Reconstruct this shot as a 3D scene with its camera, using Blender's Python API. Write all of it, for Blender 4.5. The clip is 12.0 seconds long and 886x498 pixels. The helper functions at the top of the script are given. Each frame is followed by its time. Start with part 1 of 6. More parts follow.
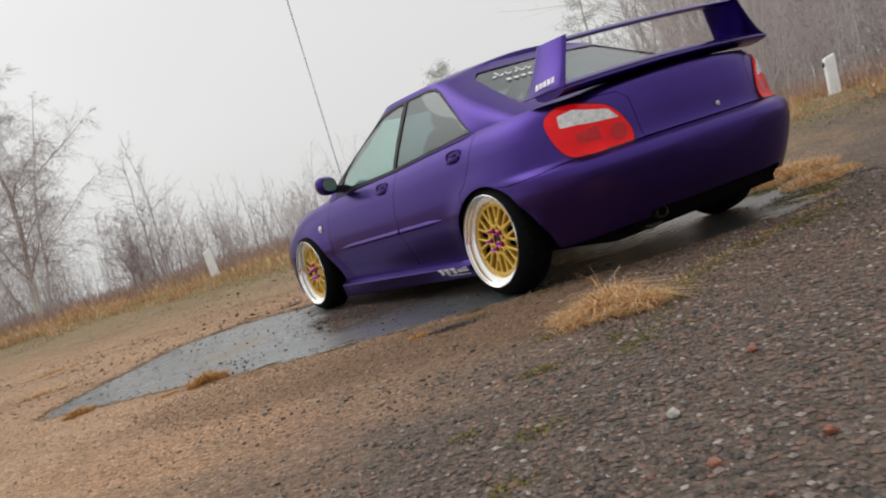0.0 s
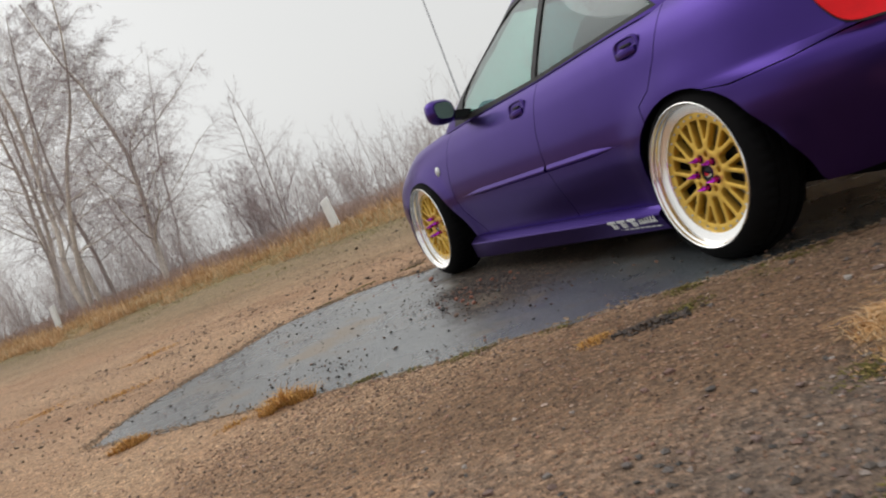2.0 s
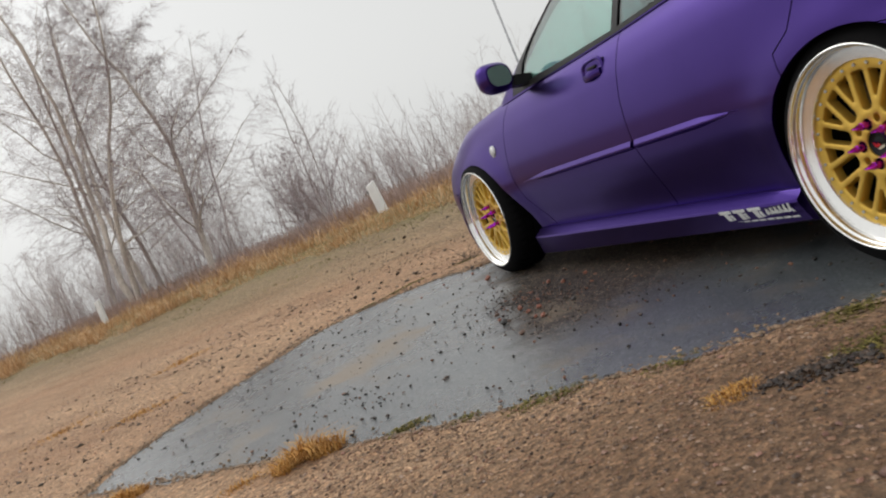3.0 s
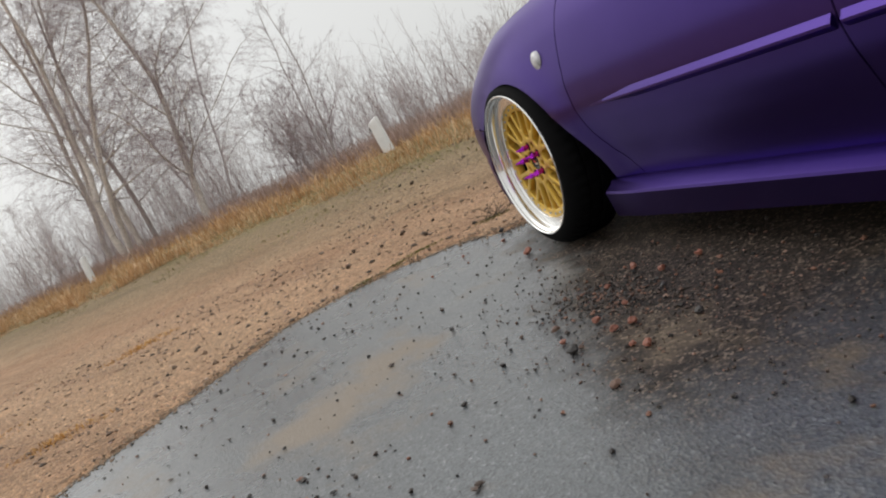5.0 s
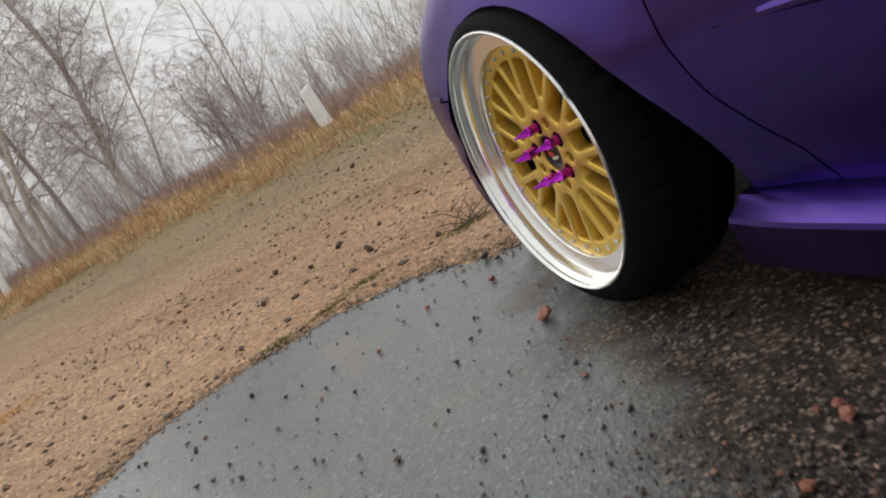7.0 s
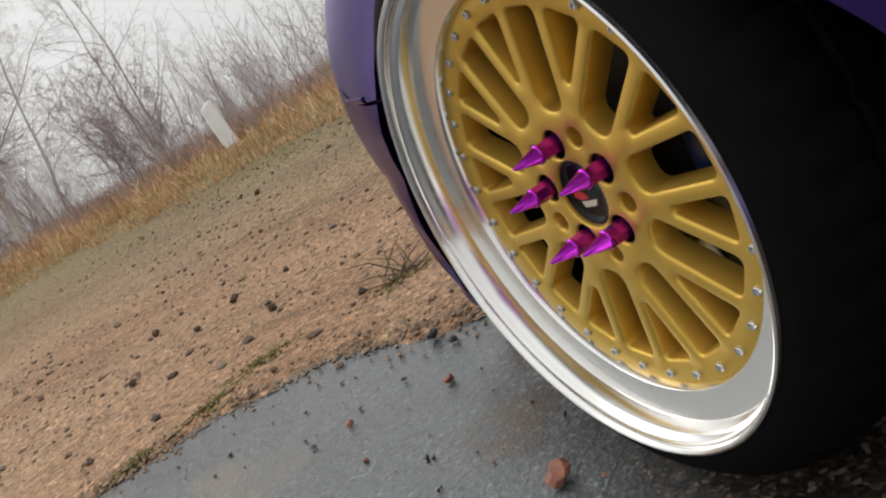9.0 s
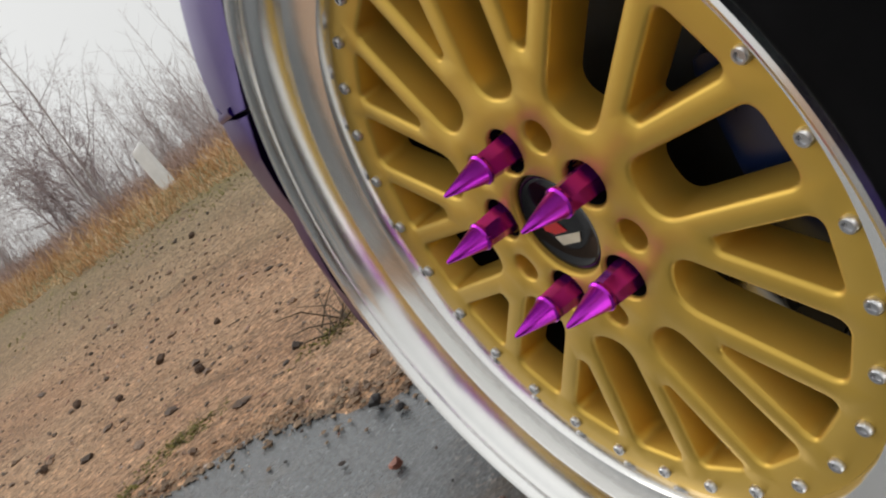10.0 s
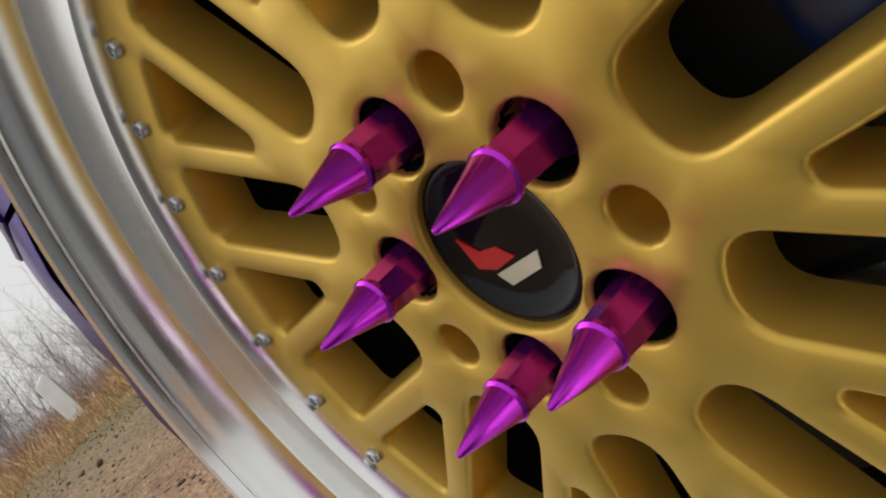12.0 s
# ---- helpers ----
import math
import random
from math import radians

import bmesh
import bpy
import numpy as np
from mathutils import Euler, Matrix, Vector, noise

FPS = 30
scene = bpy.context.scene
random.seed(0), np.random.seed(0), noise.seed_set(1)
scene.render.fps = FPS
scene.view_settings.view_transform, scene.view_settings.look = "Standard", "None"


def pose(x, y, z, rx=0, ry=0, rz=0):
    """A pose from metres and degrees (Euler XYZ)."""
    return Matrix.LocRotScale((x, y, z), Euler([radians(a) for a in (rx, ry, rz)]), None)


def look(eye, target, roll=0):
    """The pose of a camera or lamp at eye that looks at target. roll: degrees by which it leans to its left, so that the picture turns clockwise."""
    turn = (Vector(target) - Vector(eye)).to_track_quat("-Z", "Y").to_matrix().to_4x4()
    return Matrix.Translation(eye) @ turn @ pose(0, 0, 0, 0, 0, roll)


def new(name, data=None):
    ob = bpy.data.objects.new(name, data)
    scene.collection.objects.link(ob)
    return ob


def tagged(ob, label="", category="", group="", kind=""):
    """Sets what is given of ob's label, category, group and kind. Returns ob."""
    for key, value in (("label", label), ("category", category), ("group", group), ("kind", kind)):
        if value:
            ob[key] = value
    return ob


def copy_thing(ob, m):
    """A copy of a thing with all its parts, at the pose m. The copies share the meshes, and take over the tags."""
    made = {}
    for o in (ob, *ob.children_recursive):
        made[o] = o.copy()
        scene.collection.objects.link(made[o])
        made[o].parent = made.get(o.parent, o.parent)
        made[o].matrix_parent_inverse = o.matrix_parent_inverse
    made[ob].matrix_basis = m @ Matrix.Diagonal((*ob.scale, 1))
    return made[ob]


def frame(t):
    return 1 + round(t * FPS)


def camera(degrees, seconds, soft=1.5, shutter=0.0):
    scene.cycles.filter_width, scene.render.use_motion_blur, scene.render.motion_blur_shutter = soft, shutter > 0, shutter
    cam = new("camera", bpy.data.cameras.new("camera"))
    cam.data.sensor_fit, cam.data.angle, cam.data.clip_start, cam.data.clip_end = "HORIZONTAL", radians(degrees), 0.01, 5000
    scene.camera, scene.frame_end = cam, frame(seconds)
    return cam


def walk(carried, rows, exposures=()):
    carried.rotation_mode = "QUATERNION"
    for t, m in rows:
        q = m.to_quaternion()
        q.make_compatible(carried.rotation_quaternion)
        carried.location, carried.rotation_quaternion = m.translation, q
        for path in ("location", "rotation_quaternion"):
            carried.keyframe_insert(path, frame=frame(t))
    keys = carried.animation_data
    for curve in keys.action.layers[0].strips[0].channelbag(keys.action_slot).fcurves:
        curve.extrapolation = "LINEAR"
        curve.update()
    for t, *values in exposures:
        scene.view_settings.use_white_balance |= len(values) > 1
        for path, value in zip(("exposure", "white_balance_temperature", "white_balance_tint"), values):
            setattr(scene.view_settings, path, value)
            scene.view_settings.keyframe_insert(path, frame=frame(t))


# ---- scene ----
cam = camera(51.12, 12.0, soft=2.0, shutter=0.3)
PATH = [
    (0, (-3.4555, -4.0158, 0.6842), (-2.4643, -2.2846, 0.5409), -17.16),
    (0.5, (-3.2949, -3.6554, 0.6930), (-2.3605, -1.8946, 0.5310), -17.47),
    (1, (-3.0930, -3.2588, 0.6925), (-2.2276, -1.4644, 0.5160), -18.79),
    (1.5, (-2.9024, -2.8675, 0.6760), (-2.1110, -1.0396, 0.4951), -19.92),
    (2, (-2.7092, -2.4900, 0.6689), (-2.0133, -0.6243, 0.4822), -21.57),
    (2.5, (-2.5354, -2.0538, 0.6596), (-1.9169, -0.1603, 0.4797), -22.71),
    (3, (-2.4108, -1.7160, 0.6708), (-1.8328, 0.1898, 0.4864), -23.34),
    (4.8, (-1.9847, -0.4304, 0.6208), (-1.5002, 1.4887, 0.3341), -25.27),
    (5, (-1.9571, -0.3045, 0.6192), (-1.4659, 1.6115, 0.3230), -25.21),
    (5.5, (-1.8599, 0.0237, 0.6078), (-1.3627, 1.9336, 0.2834), -25.71),
    (6, (-1.7180, 0.4032, 0.5940), (-1.2237, 2.3088, 0.2414), -26.95),
    (6.5, (-1.6102, 0.7150, 0.5892), (-1.0982, 2.6111, 0.2119), -28.51),
    (7, (-1.4746, 1.0869, 0.5746), (-0.9511, 2.9735, 0.1663), -29.56),
    (8.8, (-1.2340, 1.7887, 0.5186), (-0.5837, 3.6184, 0.0397), -29.21),
    (9, (-1.2216, 1.8303, 0.5102), (-0.5446, 3.6547, 0.0483), -30.28),
    (9.5, (-1.1477, 1.9668, 0.4745), (-0.4360, 3.7801, 0.0214), -30.97),
    (10, (-1.0781, 2.0898, 0.4478), (-0.3065, 3.8747, -0.0200), -34.19),
    (10.5, (-1.0365, 2.1641, 0.4152), (-0.1930, 3.9313, 0.0083), -35.53),
    (11, (-1.0368, 2.2076, 0.4084), (-0.0433, 3.8978, 0.0132), -37.81),
    (11.5, (-1.0224, 2.2519, 0.3808), (0.0618, 3.9007, 0.0553), -39.66),
    (12, (-1.0028, 2.2857, 0.3513), (0.1117, 3.9269, 0.0975), -41.09),
]
walk(cam, [(t, look(eye, target, roll)) for t, eye, target, roll in PATH], exposures=[(0, 0.02), (3, 0.0), (5.5, -0.01), (9, 0.0), (10, -0.02), (11, -0.09), (12, -0.06)])

# ---- light ----
world = bpy.data.worlds.new("overcast")
scene.world = world
world.use_nodes = True
wn, wl = world.node_tree.nodes, world.node_tree.links
bg = wn["Background"]
sky = wn.new("ShaderNodeTexSky")
sky.sky_type, sky.sun_disc = "NISHITA", False
sky.sun_elevation, sky.sun_rotation = radians(40), radians(-25)
sky.air_density, sky.dust_density, sky.ozone_density = 1.0, 6.0, 1.0
grey = wn.new("ShaderNodeHueSaturation")
grey.inputs["Saturation"].default_value = 0.12
wl.new(sky.outputs["Color"], grey.inputs["Color"])
cloud = wn.new("ShaderNodeMixRGB")
cloud.inputs["Fac"].default_value = 0.75
cloud.inputs["Color2"].default_value = (9.15, 9.25, 9.15, 1)
wl.new(grey.outputs["Color"], cloud.inputs["Color1"])
tc = wn.new("ShaderNodeTexCoord")
sx_ = wn.new("ShaderNodeSeparateXYZ")
wl.new(tc.outputs["Generated"], sx_.inputs["Vector"])
rise = wn.new("ShaderNodeMapRange")
rise.inputs["From Min"].default_value, rise.inputs["From Max"].default_value = 0.25, 1.0
rise.inputs["To Min"].default_value, rise.inputs["To Max"].default_value = 0.94, 1.35
wl.new(sx_.outputs["Z"], rise.inputs["Value"])
lift = wn.new("ShaderNodeVectorMath")
lift.operation = "SCALE"
wl.new(cloud.outputs["Color"], lift.inputs[0])
wl.new(rise.outputs["Result"], lift.inputs["Scale"])
wl.new(lift.outputs["Vector"], bg.inputs["Color"])
bg.inputs["Strength"].default_value = 0.1
sun = new("sun", bpy.data.lights.new("sun", "SUN"))
sun.data.energy, sun.data.angle, sun.data.color = 0.35, radians(40), (1.0, 0.97, 0.92)
sun.matrix_world = look((-3, 6, 7), (0, 0, 0))


# ---- materials ----
def mat(name):
    m = bpy.data.materials.new(name)
    m.use_nodes = True
    nt = m.node_tree
    return m, nt.nodes, nt.links, nt.nodes["Principled BSDF"]


def noise_node(n, l, scale, detail=6, rough=0.6, space="Object", dims=None):
    co = n.new("ShaderNodeTexCoord")
    t = n.new("ShaderNodeTexNoise")
    t.inputs["Scale"].default_value, t.inputs["Detail"].default_value, t.inputs["Roughness"].default_value = scale, detail, rough
    if dims:
        mp = n.new("ShaderNodeMapping")
        mp.inputs["Scale"].default_value = dims
        l.new(co.outputs[space], mp.inputs["Vector"])
        l.new(mp.outputs["Vector"], t.inputs["Vector"])
    else:
        l.new(co.outputs[space], t.inputs["Vector"])
    return t.outputs["Fac"]


def ramp(n, l, fac, *stops):
    r = n.new("ShaderNodeValToRGB")
    el = r.color_ramp.elements
    while len(el) < len(stops):
        el.new(0.5)
    for e, (p, c) in zip(el, stops):
        e.position = p
        e.color = (*c, 1) if len(c) == 3 else c
    l.new(fac, r.inputs["Fac"])
    return r.outputs["Color"]


def mixed(n, l, fac, a, b, kind="MIX"):
    m = n.new("ShaderNodeMixRGB")
    m.blend_type = kind
    for v, s in ((fac, "Fac"), (a, "Color1"), (b, "Color2")):
        if isinstance(v, bpy.types.NodeSocket):
            l.new(v, m.inputs[s])
        else:
            m.inputs[s].default_value = v if s == "Fac" else (*v, 1)
    return m.outputs["Color"]


def bumped(n, l, p, height, strength, distance):
    b = n.new("ShaderNodeBump")
    b.inputs["Strength"].default_value, b.inputs["Distance"].default_value = strength, distance
    l.new(height, b.inputs["Height"])
    l.new(b.outputs["Normal"], p.inputs["Normal"])


def simple(name, colour, rough=0.5, metal=0.0, vary=0.15, scale=30, bump=0.0, coat=0.0, spec=0.5):
    m, n, l, p = mat(name)
    p.inputs["Specular IOR Level"].default_value = spec
    f = noise_node(n, l, scale)
    lo = tuple(c * (1 - vary) for c in colour)
    hi = tuple(min(1, c * (1 + vary)) for c in colour)
    l.new(ramp(n, l, f, (0.3, lo), (0.7, hi)), p.inputs["Base Color"])
    r = n.new("ShaderNodeMapRange")
    r.inputs["To Min"].default_value, r.inputs["To Max"].default_value = max(0, rough - 0.08), min(1, rough + 0.08)
    l.new(f, r.inputs["Value"])
    l.new(r.outputs["Result"], p.inputs["Roughness"])
    p.inputs["Metallic"].default_value = metal
    p.inputs["Coat Weight"].default_value = coat
    if bump:
        bumped(n, l, p, f, bump, 0.002)
    return m


def paint_material():
    m, n, l, p = mat("purple_paint")
    big = noise_node(n, l, 3.0, 4)
    fine = noise_node(n, l, 900.0, 2)
    c = ramp(n, l, big, (0.3, (0.047, 0.024, 0.156)), (0.7, (0.054, 0.028, 0.175)))
    l.new(c, p.inputs["Base Color"])
    p.inputs["Metallic"].default_value = 0.95
    p.inputs["Specular Tint"].default_value = (0.86, 0.80, 1.0, 1)
    p.inputs["Roughness"].default_value = 0.28
    p.inputs["Coat Weight"].default_value = 0.06
    p.inputs["Coat Roughness"].default_value = 0.05
    bumped(n, l, p, fine, 0.03, 0.0005)
    return m


def glass_material(name, tint, amount=1.0):
    m, n, l, p = mat(name)
    n.remove(p)
    tr = n.new("ShaderNodeBsdfTransparent")
    tr.inputs["Color"].default_value = (*tint, 1)
    gl = n.new("ShaderNodeBsdfGlossy")
    gl.inputs["Roughness"].default_value = 0.02
    fr = n.new("ShaderNodeLayerWeight")
    fr.inputs["Blend"].default_value = 0.5
    pw = n.new("ShaderNodeMath")
    pw.operation = "POWER"
    l.new(fr.outputs["Facing"], pw.inputs[0])
    pw.inputs[1].default_value = 3.5
    ad = n.new("ShaderNodeMath")
    ad.operation = "MULTIPLY_ADD"
    l.new(pw.outputs[0], ad.inputs[0])
    ad.inputs[1].default_value, ad.inputs[2].default_value = 0.75 * amount, 0.045
    mx = n.new("ShaderNodeMixShader")
    l.new(ad.outputs[0], mx.inputs["Fac"])
    l.new(tr.outputs["BSDF"], mx.inputs[1])
    l.new(gl.outputs["BSDF"], mx.inputs[2])
    l.new(mx.outputs["Shader"], n["Material Output"].inputs["Surface"])
    return m


PAINT = paint_material()
GLASS = glass_material("window_glass", (0.76, 0.89, 0.86))
GLASS_DARK = glass_material("tinted_glass", (0.50, 0.57, 0.58))
GLASS_SIDE = glass_material("tinted_side_glass", (0.44, 0.55, 0.56))
BLACK = simple("black_plastic", (0.011, 0.011, 0.012), 0.5, spec=0.3)
DARK = simple("underseal_and_shade_black", (0.004, 0.004, 0.005), 0.9, spec=0.06)
RUBBER = simple("tyre_rubber", (0.0045, 0.0045, 0.005), 0.75, vary=0.3, bump=0.15, spec=0.08)
GOLD = simple("gold_wheel_paint", (0.64, 0.415, 0.076), 0.42, metal=0.72, vary=0.06, scale=8)
POLISHED = simple("polished_aluminium", (0.86, 0.85, 0.83), 0.175, metal=1.0, vary=0.04, scale=12)
STEEL = simple("steel", (0.55, 0.55, 0.56), 0.28, metal=1.0, vary=0.1)
ANODISED = simple("purple_anodised_metal", (0.50, 0.03, 0.58), 0.2, metal=0.9, vary=0.08)
CAPBLACK = simple("gloss_black_cap", (0.004, 0.004, 0.005), 0.08, spec=0.2)
REDLENS = simple("red_lens", (0.86, 0.006, 0.012), 0.14, coat=0.0, vary=0.10, scale=14, spec=0.22)
DARKRED = simple("dark_red_lens", (0.52, 0.006, 0.012), 0.10, coat=0.0, spec=0.35)
CLEAR = simple("clear_lens", (0.66, 0.66, 0.67), 0.12, coat=0.3, vary=0.30, scale=45)
WHITE = simple("white_vinyl", (0.80, 0.80, 0.80), 0.5)
REDMARK = simple("red_mark", (0.55, 0.01, 0.015), 0.35)
CREAM = simple("cream_mark", (0.62, 0.56, 0.42), 0.35)
SEAT = simple("grey_seat_fabric", (0.10, 0.10, 0.105), 0.85, bump=0.3)


# ---- mesh tools ----
def smoothed(bm, angle=38):
    lim = radians(angle)
    for fc in bm.faces:
        fc.smooth = True
    for e in bm.edges:
        e.smooth = len(e.link_faces) == 2 and e.calc_face_angle(0) < lim


def part(name, bm, material, parent=None, label="", angle=38, fix=True):
    if fix:
        bmesh.ops.recalc_face_normals(bm, faces=bm.faces[:])
    smoothed(bm, angle)
    me = bpy.data.meshes.new(name)
    bm.to_mesh(me)
    bm.free()
    for m in material if isinstance(material, (list, tuple)) else (material,):
        me.materials.append(m)
    ob = new(name, me)
    if parent:
        ob.parent = parent
    if label:
        tagged(ob, label)
    return ob


def curve(*pts):
    """A smooth curve through points of (x, y), as a function of x."""
    xs, ys = np.array([p[0] for p in pts], float), np.array([p[1] for p in pts], float)
    d = np.diff(ys) / np.diff(xs)
    m = np.r_[d[0], [0 if a * b <= 0 else 2 * a * b / (a + b) for a, b in zip(d, d[1:])], d[-1]]

    def at(x):
        x = min(max(x, xs[0]), xs[-1])
        k = min(int(np.searchsorted(xs, x, "right")) - 1, len(d) - 1)
        h = xs[k + 1] - xs[k]
        t = (x - xs[k]) / h
        return float((2 * t**3 - 3 * t * t + 1) * ys[k] + (t**3 - 2 * t * t + t) * h * m[k] + (3 * t * t - 2 * t**3) * ys[k + 1] + (t**3 - t * t) * h * m[k + 1])

    return at


def revolve(bm, prof, n, axis_pose=None, close=False):
    """A surface of revolution about the local x axis, from points of (x, radius)."""
    rings = []
    for k in range(n):
        a = 2 * math.pi * k / n
        rings.append([bm.verts.new((u, r * math.cos(a), r * math.sin(a))) for u, r in prof])
    for k in range(n):
        a, b = rings[k], rings[(k + 1) % n]
        for j in range(len(prof) - 1):
            bm.faces.new((a[j], b[j], b[j + 1], a[j + 1]))
    if close:
        bm.faces.new([r[0] for r in rings])
        bm.faces.new([r[-1] for r in rings][::-1])
    return rings


def box(bm, x0, x1, y0, y1, z0, z1, bevel=0.0):
    vs = [bm.verts.new((x, y, z)) for x in (x0, x1) for y in (y0, y1) for z in (z0, z1)]
    fs = [bm.faces.new([vs[i] for i in q]) for q in ((0, 1, 3, 2), (4, 6, 7, 5), (0, 4, 5, 1), (2, 3, 7, 6), (0, 2, 6, 4), (1, 5, 7, 3))]
    if bevel:
        es = list({e for fc in fs for e in fc.edges})
        bmesh.ops.bevel(bm, geom=es, offset=bevel, segments=2, affect="EDGES", profile=0.5)
    return vs


def inside(p, poly):
    x, y = p
    c = False
    for (ax, ay), (bx, by) in zip(poly, poly[1:] + poly[:1]):
        if (ay > y) != (by > y) and x < (bx - ax) * (y - ay) / (by - ay) + ax:
            c = not c
    return c


def thicken(ob, depth):
    m = ob.modifiers.new("thickness", "SOLIDIFY")
    m.thickness, m.offset = depth, -1
    return ob


def solid_mesh(bm, depth):
    """The surface bm thickened inwards, as mesh data."""
    me = bpy.data.meshes.new("solid")
    bm.to_mesh(me)
    bm.free()
    ob = thicken(new("solid", me), depth)
    out = bpy.data.meshes.new_from_object(ob.evaluated_get(bpy.context.evaluated_depsgraph_get()))
    bpy.data.objects.remove(ob)
    return out


def prism(poly, lo, hi, axis):
    """A polygon drawn along an axis from lo to hi; poly is in the other two axes, in order."""
    bm = bmesh.new()
    put = {"x": lambda p, t: (t, p[0], p[1]), "y": lambda p, t: (p[0], t, p[1]), "z": lambda p, t: (p[0], p[1], t)}[axis]
    a, b = [bm.verts.new(put(p, lo)) for p in poly], [bm.verts.new(put(p, hi)) for p in poly]
    bm.faces.new(a)
    bm.faces.new(b)
    for i in range(len(poly)):
        j = (i + 1) % len(poly)
        bm.faces.new((a[i], a[j], b[j], b[i]))
    bmesh.ops.recalc_face_normals(bm, faces=bm.faces[:])
    return bm


def carve(me, *steps):
    """Mesh data cut by a row of (operation, cutter bmesh)."""
    out = me
    for op, bm in steps:
        cut = bpy.data.meshes.new("cutter")
        bm.to_mesh(cut)
        bm.free()
        a, b = new("carved", out), new("cutter", cut)
        m = a.modifiers.new("cut", "BOOLEAN")
        m.operation, m.solver, m.object = op, "EXACT", b
        bpy.context.view_layer.update()
        res = bpy.data.meshes.new_from_object(a.evaluated_get(bpy.context.evaluated_depsgraph_get()))
        bpy.data.objects.remove(a)
        bpy.data.objects.remove(b)
        bpy.data.meshes.remove(cut)
        out = res
    return out


def mesh_part(name, me, material, parent, label="", angle=32):
    bm = bmesh.new()
    bm.from_mesh(me)
    bmesh.ops.remove_doubles(bm, verts=bm.verts[:], dist=0.0002)
    ob = part(name, bm, material, parent, label, angle, fix=False)
    return ob


# ---- the car: lower shell ----
FRONT_AXLE, ARCH_R = 2.525, 0.386
ARCHES = ((-0.028, 0.200), (2.480, 0.185))
belt = curve((-1.05, 0.845), (-0.85, 0.862), (-0.5, 0.876), (0.1, 0.868), (1.0, 0.823), (1.8, 0.790), (2.2, 0.765), (2.6, 0.728), (2.9, 0.680), (3.2, 0.612), (3.42, 0.53))
floor_z = curve((-1.05, 0.255), (-0.8, 0.235), (-0.4, 0.20), (0.4, 0.20), (2.1, 0.20), (2.8, 0.15), (3.45, 0.14))
width = curve((0.1, 0.735), (0.19, 0.772), (0.26, 0.788), (0.36, 0.817), (0.44, 0.838), (0.5, 0.845), (0.56, 0.8445), (0.62, 0.8405), (0.74, 0.824), (0.82, 0.800), (0.87, 0.776), (0.91, 0.745))
tail = curve((0.15, -0.72), (0.22, -0.80), (0.28, -0.838), (0.36, -0.868), (0.44, -0.889), (0.50, -0.899), (0.530, -0.900), (0.556, -0.893), (0.574, -0.876), (0.590, -0.846), (0.604, -0.823), (0.64, -0.815), (0.75, -0.810), (0.82, -0.800), (0.86, -0.785), (0.90, -0.75))
nose = curve((0.1, 3.20), (0.16, 3.28), (0.28, 3.36), (0.42, 3.38), (0.5, 3.365), (0.58, 3.31), (0.66, 3.20), (0.75, 3.08), (0.91, 2.98))


def shell_point(u, v):
    """u: 0 at the tail's middle, 1 at the nose's; v: 0 at the bottom, 1 at the shoulder. The left side."""
    z_guess = 0.19 + v * 0.7
    z = z_guess
    for _ in range(3):
        yr, yf = tail(z), nose(z)
        lr, lf = 0.74, 0.72
        if u < 0.2:
            th = (u / 0.2) * math.pi / 2
            sx, y = math.sin(th) ** (2 / 3.0), yr + lr * (1 - math.cos(th) ** (2 / 3.0))
        elif u > 0.8:
            th = ((1 - u) / 0.2) * math.pi / 2
            sx, y = math.sin(th) ** (2 / 2.9), yf - lf * (1 - math.cos(th) ** (2 / 2.9))
        else:
            k = (u - 0.2) / 0.6
            sx, y = 1.0, (yr + lr) * (1 - k) + (yf - lf) * k
        zb, zt = floor_z(y), belt(y)
        z = zb + v * (zt - zb)
    # the section is stretched between the floor and the shoulder
    zs = 0.19 + (z - zb) / (zt - zb) * 0.715
    w = width(zs)
    # the front bumper stands out at its foot
    w += 0.075 * min(max((y - 2.55) / 0.35, 0), 1) * min(max((0.46 - zs) / 0.25, 0), 1)
    # the rear bumper stands proud of the body round its corner
    w += 0.016 * min(max((-0.12 - y) / 0.35, 0), 1) * min(max((0.598 - z) / 0.03, 0), 1)
    for ay, az in ARCHES:
        d = math.hypot(y - ay, z - az) - ARCH_R
        w += 0.016 * math.exp(-((d / 0.075) ** 2)) * (1 if d > 0 else 1)
    return Vector((-w * sx, y, z))


def side_x(y, z):
    """How far the flank stands out at a place of the side view."""
    yr, yf = tail(z), nose(z)
    k = (y - yr - 0.74) / (yf - 0.72 - yr - 0.74)
    v = (z - floor_z(y)) / (belt(y) - floor_z(y))
    if 0 <= k <= 1:
        return -shell_point(0.2 + 0.6 * k, v).x
    lo, hi = (0.8, 1.0) if k > 1 else (0.0, 0.2)
    for _ in range(20):
        m = (lo + hi) / 2
        if shell_point(m, v).y < y:
            lo = m
        else:
            hi = m
    return -shell_point(lo, v).x


